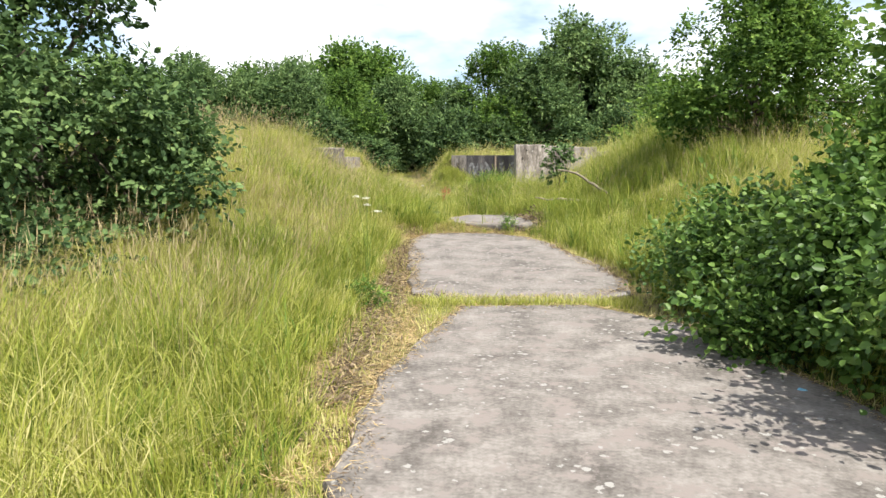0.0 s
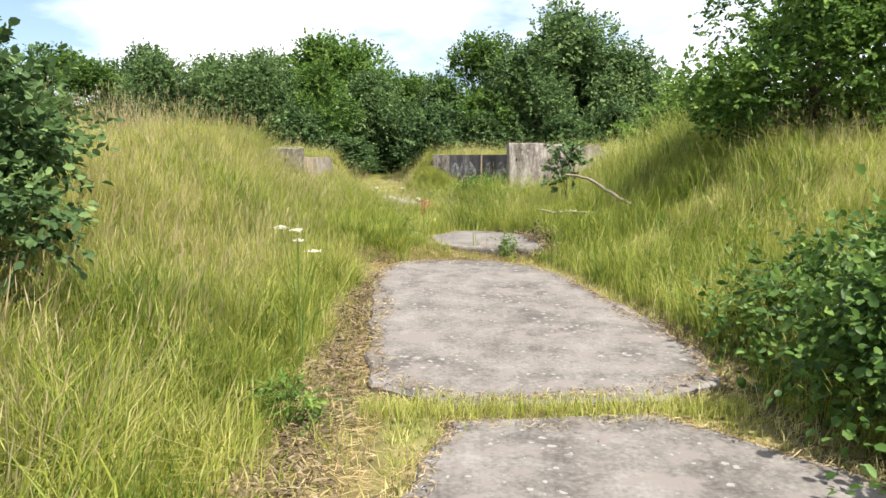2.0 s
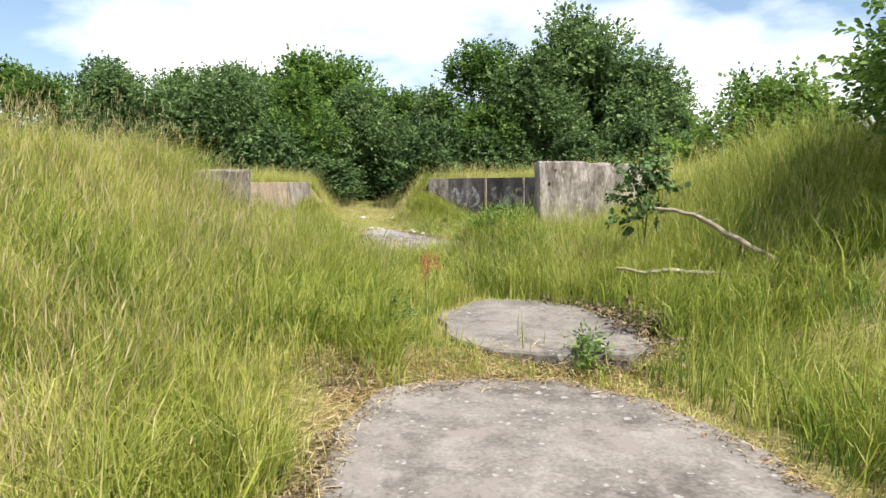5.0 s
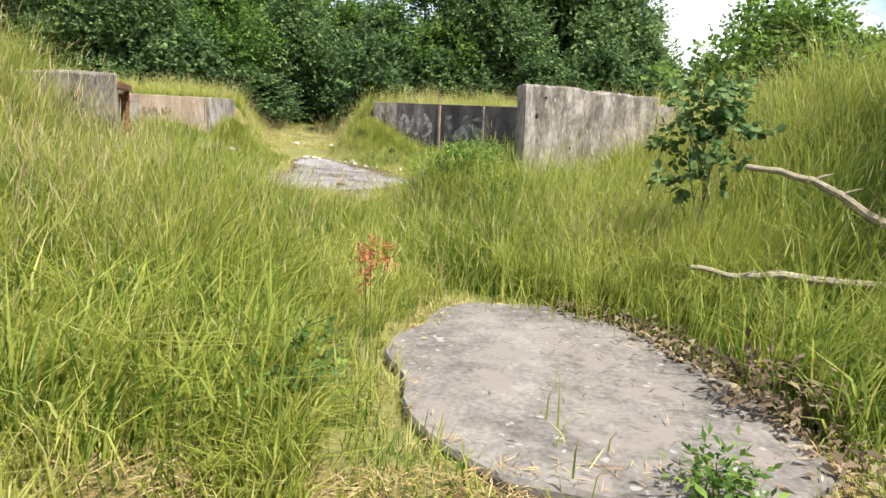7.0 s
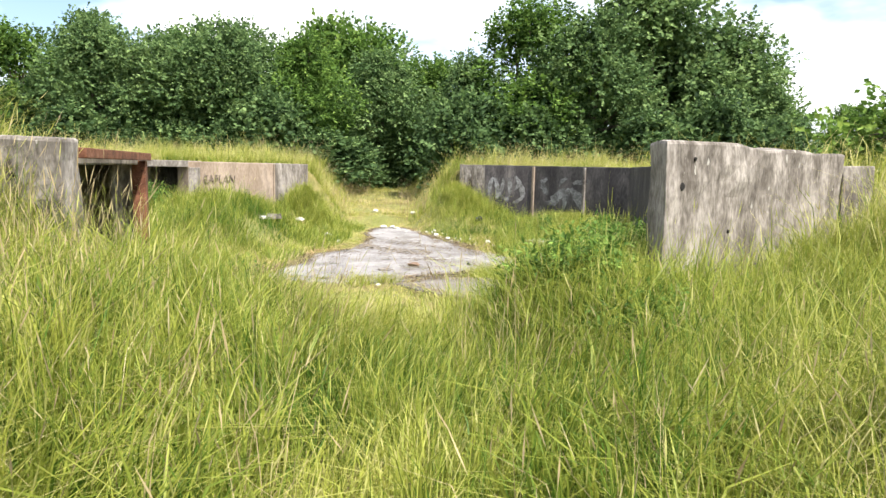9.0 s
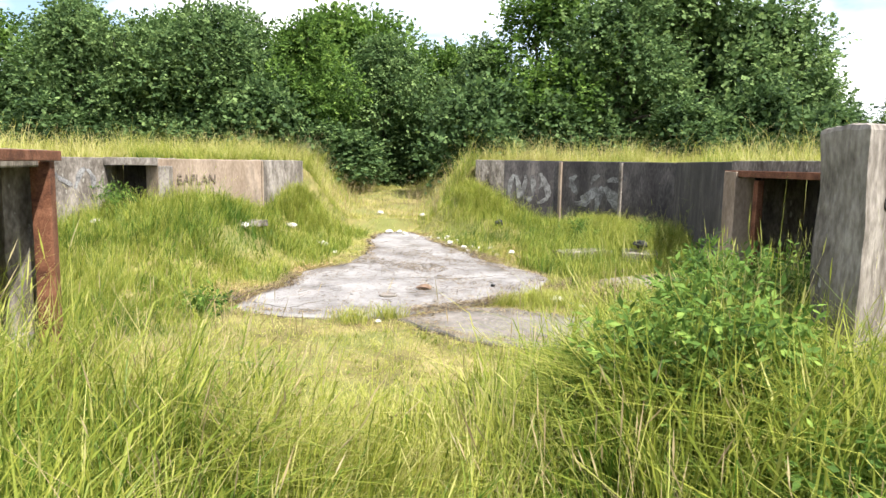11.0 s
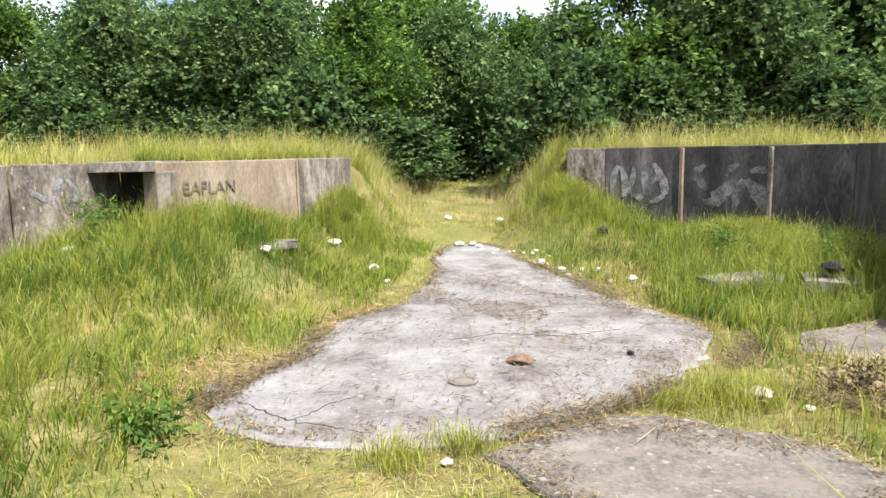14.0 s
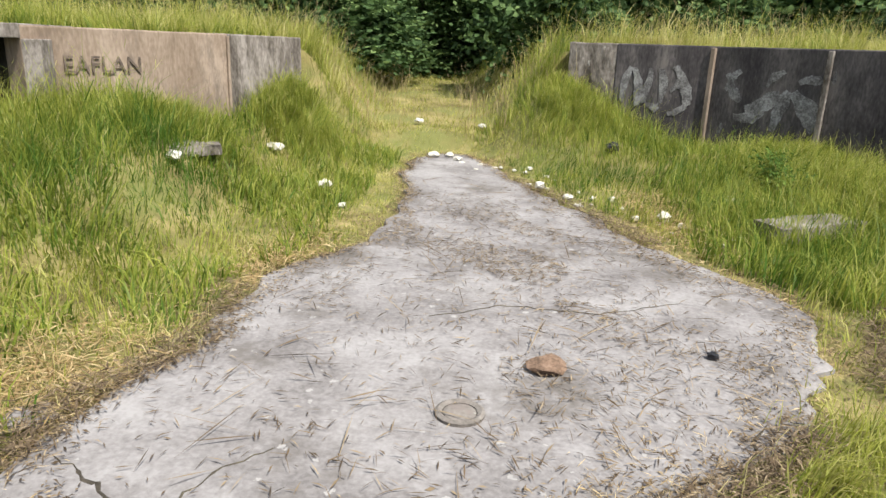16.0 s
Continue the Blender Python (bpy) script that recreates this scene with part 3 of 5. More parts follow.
def leaf_mesh(name, blobs, count, size, material, seed, droop=0.3, tone_shift=0.0, shell=0.55, slim=1.0, spray=7, broad=False, reach=0.5):
    """Leaves in alternate rows on short sprays that stand out of a heap of ellipsoids (x, y, z, rx, ry, rz)."""
    rng = np.random.default_rng(seed)
    blobs = np.array(blobs, float)
    w = blobs[:, 3] * blobs[:, 4] + blobs[:, 4] * blobs[:, 5]
    m = max(1, count // spray)
    pick = rng.choice(len(blobs), m, p=w / w.sum())
    b = blobs[pick]
    d = unit(rng.normal(size=(m, 3)))
    r = (shell + (1 - shell) * rng.random(m) ** 0.5) * (1 + 0.12 * rng.normal(size=m))
    foot = b[:, :3] + d * b[:, 3:] * r[:, None]
    axis = unit(d * 0.8 + rng.normal(size=(m, 3)) * 0.45 + np.array([0, 0, 0.45]))
    flat = unit(np.cross(axis, np.array([0, 0, 1.0]) + 0.35 * rng.normal(size=(m, 3))))
    length = size * spray * reach * (0.5 + rng.random(m))
    spray_tone = 0.16 * rng.normal(size=m)
    co, tone = [], []
    for i in range(spray):
        f = (i + 0.6) / spray
        p = foot + axis * (length * f)[:, None] - np.array([0, 0, 1.0]) * (droop * 0.5 * length * f * f)[:, None]
        t = axis * (0.35 + 0.9 * f * f) + flat * (0.95 if i % 2 else -0.95) * (1.15 - f) + 0.35 * rng.normal(size=(m, 3))
        t[:, 2] -= droop
        t = unit(t)
        up = unit(np.array([0, 0, 1.0]) * 0.8 + d * 0.4 + 0.5 * rng.normal(size=(m, 3)))
        s = unit(np.cross(up, t))
        nrm = np.cross(t, s)
        L = (size * (0.65 + 0.7 * rng.random(m)))[:, None]
        W = L * slim * (0.32 + 0.10 * rng.random(m))[:, None]
        fold = nrm * W * 0.3
        if broad:
            co.append(np.stack([p, p + t * L * 0.3 + s * W * 0.9 + fold, p + t * L * 0.72 + s * W + fold * 0.6, p + t * L - nrm * W * 0.25,
                                p + t * L * 0.72 - s * W + fold * 0.6, p + t * L * 0.3 - s * W * 0.9 + fold], 1))
        else:
            co.append(np.stack([p, p + t * L * 0.48 + s * W * 1.1 + fold, p + t * L, p + t * L * 0.48 - s * W * 1.1 + fold], 1))
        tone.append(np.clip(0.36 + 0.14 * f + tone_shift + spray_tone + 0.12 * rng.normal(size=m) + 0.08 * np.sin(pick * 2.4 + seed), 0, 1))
    k = 6 if broad else 4
    co = np.concatenate(co).reshape(-1, 3)
    q = np.arange(m * spray) * k
    tone = np.repeat(np.concatenate(tone), k)
    if broad:
        quads = np.concatenate([np.stack([q, q + 1, q + 2, q + 3], 1), np.stack([q, q + 3, q + 4, q + 5], 1)])
        return arrays_mesh(name, co, quads, np.zeros((0, 3), int), tone, material)
    tris = np.concatenate([np.stack([q, q + 1, q + 2], 1), np.stack([q, q + 2, q + 3], 1)])
    return arrays_mesh(name, co, np.zeros((0, 4), int), tris, tone, material)


def tree(label, blobs, count, size, material, seed, trunk_r=0.14, category="tree", at=(0, 0, 0), shift=0.0, name="tree", shell=0.5, broad=False, reach=0.5, slim=1.0):
    """A tapered trunk with limbs into each heap of leaves."""
    rnd = random.Random(seed)
    root = new(name)
    root.location = at
    tagged(root, label, category)
    top = max(b[2] for b in blobs) * 0.8
    bm = bmesh.new()
    spine = [Vector((min(0.12, trunk_r) * rnd.uniform(-1, 1) * k, min(0.12, trunk_r) * rnd.uniform(-1, 1) * k, -0.2 + top * k / 5)) for k in range(6)]
    tube(bm, spine, [trunk_r * (1.25 - 0.2 * k) for k in range(6)], 8)
    trunk = part("trunk", bm, BARK, root)
    for b in blobs[:14]:
        s = spine[rnd.randint(1, 3)]
        e = Vector(b[:3])
        bm = bmesh.new()
        mid = s.lerp(e, 0.5) + Vector((rnd.uniform(-.2, .2), rnd.uniform(-.2, .2), 0.15))
        tube(bm, [s, mid, e], [trunk_r * 0.45, trunk_r * 0.3, trunk_r * 0.1], 5)
        part("limb", bm, BARK, root)
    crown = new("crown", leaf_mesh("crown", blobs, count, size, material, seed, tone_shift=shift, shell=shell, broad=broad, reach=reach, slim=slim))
    crown.parent = root
    crown["kind"] = "stuff"
    return root


def heap(seed, n, spread, low, high, r, dome=0.0):
    """Ellipsoids for a crown: n of them within a spread, between two heights; dome rounds its top."""
    rnd = random.Random(seed)
    out = []
    for k in range(n):
        a, q = rnd.uniform(0, 2 * math.pi), rnd.random() ** 0.5
        f = rnd.random()
        z = low + (high - low) * f
        taper = (1 - 0.6 * f ** 2.2) * (1 - dome) + dome * math.sqrt(1.02 - f ** 2.6)
        rr = r * rnd.uniform(0.5, 1.2)
        out.append((math.cos(a) * q * spread * taper, math.sin(a) * q * spread * taper, z + rnd.uniform(-0.3, 0.3) * r, rr * rnd.uniform(0.8, 1.15), rr * rnd.uniform(0.8, 1.15), rr * rnd.uniform(0.75, 1.15)))
    return out


def gz(x, y):
    return float(height(np.array([x]), np.array([y]))[0])


# near bushes and trees beside the walk
tree("tall dense dark green oak bush beside the grassy bank", heap(11, 80, 1.8, 0.1, 5.2, 0.5) + [(1.75, -0.2, 0.75, 0.5, 0.4, 0.22), (2.15, -0.3, 0.6, 0.4, 0.35, 0.16), (1.6, 0.2, 1.15, 0.4, 0.4, 0.2)], 66000, 0.078, OAK, 11, 0.09, "bush", (-5.15, 8.3, gz(-5.15, 8.3)), name="oak_bush", shell=0.25, shift=0.04, broad=True, slim=0.85)
tree("dense dark green oak bush at the foot of the bank", heap(12, 44, 1.4, 0.1, 4.3, 0.46), 26000, 0.075, OAK, 12, 0.07, "bush", (-4.95, 5.9, gz(-4.9, 5.9)), name="oak_bush", shell=0.25, shift=0.04, broad=True, slim=0.85)
tree("spreading green oak tree on the bank top", heap(13, 60, 2.3, 0.4, 3.1, 0.5), 40000, 0.08, BRIGHT, 13, 0.09, "tree", (6.3, 14.5, gz(6.2, 14.4)), shift=-0.04, shell=0.5, broad=True, slim=0.85)
tree("tall leafy bush overhanging the path edge", heap(14, 26, 1.05, 0.2, 2.7, 0.45), 15000, 0.07, BRIGHT, 14, 0.05, "bush", (4.35, 5.8, gz(4.35, 5.8)), name="hazel_bush", shell=0.3, broad=True)
for k, (label, x, y, n, spread, high, count) in enumerate((("low spreading bramble bush over the concrete path edge", 3.25, 6.7, 46, 1.1, 1.05, 10500), ("low spreading bramble bush beside the path", 3.0, 5.0, 46, 1.0, 1.2, 10500),
                                                           ("low bramble bush with pale new shoots", 3.35, 8.3, 26, 0.85, 0.7, 3000), ("low bramble bush overhanging the concrete slab", 2.95, 3.6, 40, 0.85, 1.1, 4600))):
    tree(label, heap(15 + k, n, spread, 0.1, high, 0.2), count, 0.062, BRAMBLE, 15 + k, 0.02, "bush", (x, y, gz(x, y)), name="bramble_bush", shell=0.1, shift=0.08, broad=True, reach=0.9)
tree("small oak bush on the bank top", heap(17, 50, 2.1, 0.3, 2.1, 0.4), 15000, 0.11, BRIGHT, 17, 0.06, "bush", (8.3, 24.3, gz(8.3, 24.3)), name="oak_bush", shell=0.3, shift=0.08)

# the wood behind the pit: three kinds of tree and a low bush, repeated
FAR = [tree("broad dark green oak in the wood edge", heap(21, 64, 3.0, 0.3, 6.3, 0.85, 0.9), 28000, 0.165, OAK, 21, 0.2, "tree", (0, 0, 0), shift=0.12, shell=0.62),
       tree("rounded green tree in the wood edge", heap(22, 64, 2.8, 0.3, 6.4, 0.8, 0.9), 28000, 0.155, BRIGHT, 22, 0.18, "tree", (0, 0, 0), shift=-0.06, shell=0.62),
       tree("tall open oak in the wood edge", heap(23, 60, 2.7, 0.7, 7.2, 0.72, 0.8), 24000, 0.17, OAK, 23, 0.2, "tree", (0, 0, 0), shift=0.18, shell=0.6)]
HEDGE = tree("low dark bush under the wood edge", heap(25, 50, 1.7, 0.1, 2.3, 0.4), 9000, 0.16, OAK, 25, 0.06, "bush", (-3.4, 46.5, 0.7), shell=0.3, name="wood_bush")
for i in range(17):
    x = -19 + 2.35 * i
    y = 39.2 + 0.9 * math.sin(i * 2.1) + (4.5 if abs(x + 3.2) < 1.3 else 0)
    c = copy_thing(HEDGE, Matrix.Translation((x, y, gz(x, y) - 0.1)) @ Matrix.Rotation(i * 1.3, 4, "Z") @ Matrix.Diagonal((1, 1, 0.8 + 0.25 * math.sin(i * 1.7), 1)))
    c["group"] = "bushes under the wood edge"
PLAN = [(0, -15.0, 41, 0.74), (2, -12.2, 40.5, 0.68), (0, -9.6, 40, 0.72), (1, -6.6, 41, 0.70), (0, -4.0, 44.5, 0.80), (1, -1.6, 47, 0.72), (0, 0.2, 42, 0.62), (1, 2.6, 41.5, 0.92), (0, 4.8, 40.5, 0.80),
        (2, 7.8, 43, 1.12), (2, 10.4, 43, 0.84), (0, 12.6, 43, 0.5), (1, 15.5, 42, 0.42), (0, 19, 40, 0.42), (1, -18.5, 41, 0.74), (0, -22.5, 38, 0.75), (0, -24, 33, 0.75), (1, -26, 27, 0.75),
        (0, 22, 33, 0.7), (1, 23, 26, 0.65), (1, -13.5, 45.5, 0.86), (0, -17.5, 45, 0.88), (1, -21.5, 43, 0.86), (0, -10.5, 46, 0.84)]
for i, (kind, x, y, s) in enumerate(PLAN):
    m = Matrix.Translation((x, y, gz(x, y) - 0.1)) @ Matrix.Rotation(i * 1.9, 4, "Z") @ Matrix.Diagonal((s * 1.12, s, s * 1.04, 1))
    c = copy_thing(FAR[kind], m)
    c["group"] = "trees of the wood edge"
for f, (x, y, s) in zip(FAR, [(-17.5, 47, 0.8), (13.5, 47, 0.85), (7.5, 48, 0.95)]):
    f.matrix_basis = Matrix.Translation((x, y, 1.2)) @ Matrix.Diagonal((s, s, s, 1))
    f["group"] = "trees of the wood edge"
tree("great domed green tree above the wood", heap(24, 170, 7.6, 1.2, 10.0, 1.25, 1.0), 46000, 0.3, BRIGHT, 24, 0.35, "tree", (-9.3, 66, 1.0), shift=-0.06, shell=0.6)


# ---- grass ----
def tuft_value(x, y, seed, size=0.17):
    """A steady random number of 0 to 1 for each tussock."""
    u = np.floor((x + 0.13 * wobble(x, y, 5.0, seed)) / size)
    v = np.floor((y + 0.13 * wobble(y, x, 5.0, seed + 4)) / size)
    f = np.sin(u * 12.9898 + v * 78.233 + seed * 3.7) * 43758.5453
    return f - np.floor(f)


def blades(name, x, y, tall, width, tone, material, label, seed, lean=0.62, head=0.0, z=None):
    """Bent tapering blades; head: share of them that carry a pale seed head."""
    rng = np.random.default_rng(seed)
    n = len(x)
    z = height(x, y) - 0.02 if z is None else z
    a = tuft_value(x, y, 3) * 2 * np.pi + rng.normal(0, 0.9, n)
    gust = wobble(x, y, 1.1, 21)
    lx = np.cos(a) * lean * tall * rng.random(n) * 1.7 + (0.1 + 0.22 * gust) * tall
    ly = np.sin(a) * lean * tall * rng.random(n) * 1.7 - 0.15 * gust * tall
    f = rng.uniform(0, np.pi, n)
    sx, sy = np.cos(f) * width, np.sin(f) * width
    p0 = np.stack([x, y, z], 1)
    side = np.stack([sx, sy, np.zeros(n)], 1)
    mid = p0 + np.stack([lx * 0.3, ly * 0.3, tall * 0.55], 1)
    tip = p0 + np.stack([lx, ly, tall * (1 - 0.36 * np.clip(np.hypot(lx, ly) / tall, 0, 1.5))], 1)
    co = np.stack([p0 - side, p0 + side, mid + side * 0.75, mid - side * 0.75, tip], 1)
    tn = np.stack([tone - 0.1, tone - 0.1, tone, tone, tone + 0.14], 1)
    k = np.arange(n) * 5
    quads = np.stack([k, k + 1, k + 2, k + 3], 1)
    tris = np.stack([k + 3, k + 2, k + 4], 1)
    co, tn = co.reshape(-1, 3), tn.reshape(-1)
    if head:
        pick = np.nonzero(rng.random(n) < head)[0]
        m = len(pick)
        base, up = tip[pick], np.stack([lx[pick] * 0.5, ly[pick] * 0.5, tall[pick] * 0.5], 1)
        up /= np.linalg.norm(up, axis=1, keepdims=True)
        ln = (0.06 + 0.09 * rng.random(m))[:, None]
        wd = side[pick] / np.maximum(width[pick], 1e-6)[:, None] * 0.0036
        h = np.stack([base - up * ln * 0.3, base + up * ln * 0.3 + wd, base + up * ln, base + up * ln * 0.3 - wd], 1)
        o = len(co) + np.arange(m) * 4
        quads = np.concatenate([quads, np.stack([o, o + 1, o + 2, o + 3], 1)])
        co = np.concatenate([co, h.reshape(-1, 3)])
        tn = np.concatenate([tn, np.repeat(np.clip(0.60 + 0.15 * rng.normal(size=m), 0, 1), 4)])
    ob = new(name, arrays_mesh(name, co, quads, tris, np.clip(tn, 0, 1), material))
    return tagged(ob, label, "grass", kind="stuff")


def way_distance(x, y):
    """Metres from the trodden line."""
    line = np.interp(y, [0, 6, 10, 13.4, 16.4, 18.3, 20, 21.8, 34, 42], [0.2, 0.3, 0.2, 0.0, -0.27, -0.45, -0.8, -1.2, -2.5, -3.4])
    return np.abs(x - line)


def field(n, x0, x1, y0, y1, seed):
    rng = np.random.default_rng(seed)
    x, y = rng.uniform(x0, x1, n), rng.uniform(y0, y1, n)
    d = pit_distance(x, y)
    on_wall = (d > -0.03) & (d < 0.42) & ~((np.abs(x + 0.5) < 2.1) & (y < 20.5)) & ~((np.abs(x + 2.4) < 2.1) & (y > 33))
    keep = ~on_wall & ~in_slabs(x, y)
    return x[keep], y[keep], rng


def sward(name, n, x0, x1, y0, y1, seed, label, width=0.0036, head=0.1, dried=0.0):
    x, y, rng = field(n, x0, x1, y0, y1, seed)
    clear = way_distance(x, y)
    near_slab = in_slabs(x, y, 0.16)
    tuft = 0.5 + 0.5 * wobble(x, y, 1.9, seed)
    band = (x > -1.02 - 0.18 * wobble(y, y, 1.2)) & (x < -0.3) & (y > 4) & (y < 13.2)
    worn = (np.hypot((x + 3.4) / 1.3, (y - 24.2) / 1.0) < 1) | (np.hypot((x - 1.4) / 0.9, (y - 24.8) / 0.8) < 1) | ((np.abs(x + 0.9 - 0.42 * (30 - y)) < 0.6) & (y > 27) & (y < 32.5))
    keep = rng.random(len(x)) < np.where(band, 0.12, np.where(worn, 0.25, np.where(near_slab, np.where(y > 22, 0.4, 0.75), 0.55 + 0.45 * tuft)))
    x, y, clear, near_slab, tuft = x[keep], y[keep], clear[keep], near_slab[keep], tuft[keep]
    d = pit_distance(x, y)
    tall = 0.16 + 0.5 * smooth01(0.4, 2.4, clear)
    tall = np.where((d < 0) & (y > 20), 0.10 + 0.24 * smooth01(0.3, 3.2, clear), tall)
    tall = np.where((y > 13.2) & (y < 20), 0.34 + 0.32 * smooth01(0.3, 1.8, clear), tall)
    tall = np.where((y > 14.8) & (y < 20), tall * (1.25 + (0.35 - 0.7 * smooth01(1.4, 2.6, -x)) * smooth01(15.0, 16.2, y) * (1 - smooth01(18.8, 19.8, y))), tall)
    tall = np.where(near_slab, np.minimum(tall, 0.16), tall)
    tall = tall * (0.72 + 0.56 * tuft_value(x, y, 11))
    tall = tall * (0.32 + 0.45 * tuft + 0.75 * rng.random(len(x)) ** 2.5) * (0.8 + 0.3 * wobble(x, y, 0.6, 4))
    dry = np.where(near_slab, 0.32, 0.0) + 0.22 * wobble(x, y, 0.8, 5) + 0.14 * wobble(x, y, 2.7, 9)
    tone = np.clip(0.40 + dried + dry + 0.17 * rng.normal(size=len(x)) + 0.12 * smooth01(2.5, 5, clear), 0.02, 0.95)
    tone = np.clip(tone + 0.34 * (tuft_value(x, y, 8) - 0.5) + 0.2 * (tuft_value(x, y, 5, 0.5) - 0.5), 0.0, 0.95)
    tone = np.clip(tone - 0.09 * smooth01(12, 13.5, y) * (1 - smooth01(18.5, 20.5, y)), 0, 1)
    tone = np.where((d < 0) & (y > 21), tone - 0.3 * smooth01(1.0, 2.6, clear) + 0.04, tone)
    tall = np.where((d < 0) & (y > 21), tall * (1 + 0.7 * smooth01(2.2, 4.0, clear)), tall)
    if dried > 0.05:
        tall = tall * (0.6 + 0.9 * rng.random(len(x)) ** 1.5)
    w = width * (0.7 + 0.6 * rng.random(len(x)))
    return blades(name, x, y, tall, w, tone, GRASS, label, seed, head=head)


sward("meadow_grass", 230000, -5.5, 0.2, 1.0, 19.0, 31, "long green and straw-tipped meadow grass on the bank", head=0.12)
sward("meadow_grass", 135000, 0.2, 6.0, 3.0, 20.5, 32, "long green meadow grass beside the path", head=0.07, dried=-0.09)
sward("pit_grass", 230000, -8.2, 4.2, 18.5, 34.5, 33, "short sunlit grass on the pit floor", width=0.004, head=0.03, dried=0.07)
sward("bank_grass", 42000, -13, 9, 33.2, 43, 34, "dry tall grass on top of the walls", width=0.0055, head=0.35, dried=0.16)
sward("bank_grass", 52000, -14, -5.4, 3, 34, 35, "tall dry grass on the outer bank", width=0.0055, head=0.35, dried=0.1)
sward("bank_grass", 46000, 3.6, 12, 9, 34, 36, "tall grass on the outer bank", width=0.0055, head=0.25, dried=0.08)
for x0, x1, y0, y1, sd in ((-26, -13.5, -6, 44, 37), (11.5, 24, -6, 44, 38), (-13.5, 11.5, -9, 2, 39)):
    sward("field_grass", 15000, x0, x1, y0, y1, sd, "rough grass beyond the banks", width=0.016, head=0.1)


# lush broad blades, and ripe stalks that stand above the rest
def layer(name, n, x0, x1, y0, y1, tall, width, tone, material, label, seed, head=0.0, lean=0.7, patch=0.0, clear=0.5):
    x, y, rng = field(n, x0, x1, y0, y1, seed)
    keep = (wobble(x, y, 1.3, seed) > patch) & (way_distance(x, y) > clear) & ~in_slabs(x, y, 0.14)
    x, y = x[keep], y[keep]
    n = len(x)
    h = tall * (0.5 + 0.6 * rng.random(n)) * (0.7 + 0.5 * tuft_value(x, y, seed))
    return blades(name, x, y, h, width * (0.6 + 0.7 * rng.random(n)), np.clip(rng.normal(tone, 0.13, n), 0, 1), material, label, seed + 1, lean=lean, head=head)


layer("lush_grass", 26000, -3.2, 3.4, 12.9, 20.2, 0.62, 0.0075, 0.27, GRASS, "broad lush green grass blades by the pit entrance", 340, patch=-0.15, clear=0.55)
layer("lush_grass", 16000, 1.9, 5.2, 7.5, 19.0, 0.75, 0.0065, 0.24, GRASS, "deep green broad grass on the shaded bank", 342, patch=-0.05)
layer("lush_grass", 17000, -7.8, -2.8, 23.5, 33.0, 0.34, 0.0075, 0.24, GRASS, "deep green broad grass below the pit wall", 344, patch=-0.1)
layer("lush_grass", 9000, 0.6, 4.2, 26.5, 33.0, 0.36, 0.0075, 0.22, GRASS, "deep green broad grass along the dark wall", 346, patch=-0.1)
layer("lush_grass", 9000, -3.0, -1.1, 4.0, 13.0, 0.6, 0.006, 0.28, GRASS, "broad green grass beside the path", 348, patch=0.1)
layer("ripe_stalks", 9000, -6.5, -1.6, 4.0, 18.2, 0.95, 0.0018, 0.55, SEED, "ripe brown-headed grass stalks on the bank", 350, head=1.0, lean=0.4, patch=-0.3, clear=1.3)
layer("ripe_stalks", 2600, 2.6, 7.0, 8.0, 19.5, 0.95, 0.0018, 0.5, SEED, "ripe brown-headed grass stalks on the bank", 352, head=1.0, lean=0.4, patch=-0.2)
layer("ripe_stalks", 2200, -2.6, 2.4, 15.2, 20.5, 0.8, 0.0018, 0.6, SEED, "pale ripe grass stalks across the trodden way", 354, head=1.0, lean=0.6, patch=-0.4, clear=0.35)
layer("ripe_stalks", 3600, -12.0, 9.0, 33.6, 40.0, 0.8, 0.004, 0.5, SEED, "ripe brown grass stalks above the pit walls", 356, head=1.0, lean=0.35, patch=-0.4)


# ---- weeds and small plants ----
def weed(name, label, at, blobs, count, size, material, seed, shift=0.0, shell=0.2):
    """A clump of stems with leaves along them."""
    rnd = random.Random(seed)
    root = tagged(new(name), label, "weed")
    root.location = (at[0], at[1], gz(*at) if len(at) == 2 else at[2])
    for b in blobs:
        bm = bmesh.new()
        foot = Vector((b[0] * 0.5, b[1] * 0.5, -0.05))
        top = Vector(b[:3]) + Vector((0, 0, b[5] * 0.8))
        tube(bm, [foot, foot.lerp(top, 0.5) + Vector((rnd.uniform(-.03, .03), rnd.uniform(-.03, .03), 0)), top], [0.006, 0.005, 0.002], 5)
        part("stem", bm, STEM, root)
    leaves = new("leaves", leaf_mesh("leaves", blobs, count, size, material, seed, tone_shift=shift, shell=shell, slim=0.48, droop=0.5, reach=0.45))
    leaves.parent = root
    leaves["kind"] = "stuff"
    return root


weed("nettle_clump", "tall green nettles and grass against the concrete wall", (0.9, 18.95), heap(41, 56, 0.62, 0.05, 0.85, 0.13), 8000, 0.06, BRIGHT, 41, 0.1)
weed("nettle_clump", "green nettles growing inside the pit entrance", (1.75, 20.7), heap(42, 90, 0.95, 0.05, 0.95, 0.13), 15000, 0.06, BRIGHT, 42, 0.02)
weed("nettle_clump", "dense green nettles beside the entrance path", (1.3, 18.1), heap(43, 18, 0.4, 0.08, 0.4, 0.14), 3200, 0.055, BRIGHT, 43, 0.1)
weed("nettle_clump", "low green nettles beside the trodden way", (1.2, 20.0), heap(40, 46, 0.5, 0.05, 0.85, 0.13), 8500, 0.055, BRIGHT, 40, 0.04)
weed("dock_plant", "dark leafy weed at the slab edge", (0.95, 12.55), heap(44, 8, 0.13, 0.05, 0.2, 0.07), 420, 0.045, BRIGHT, 44)
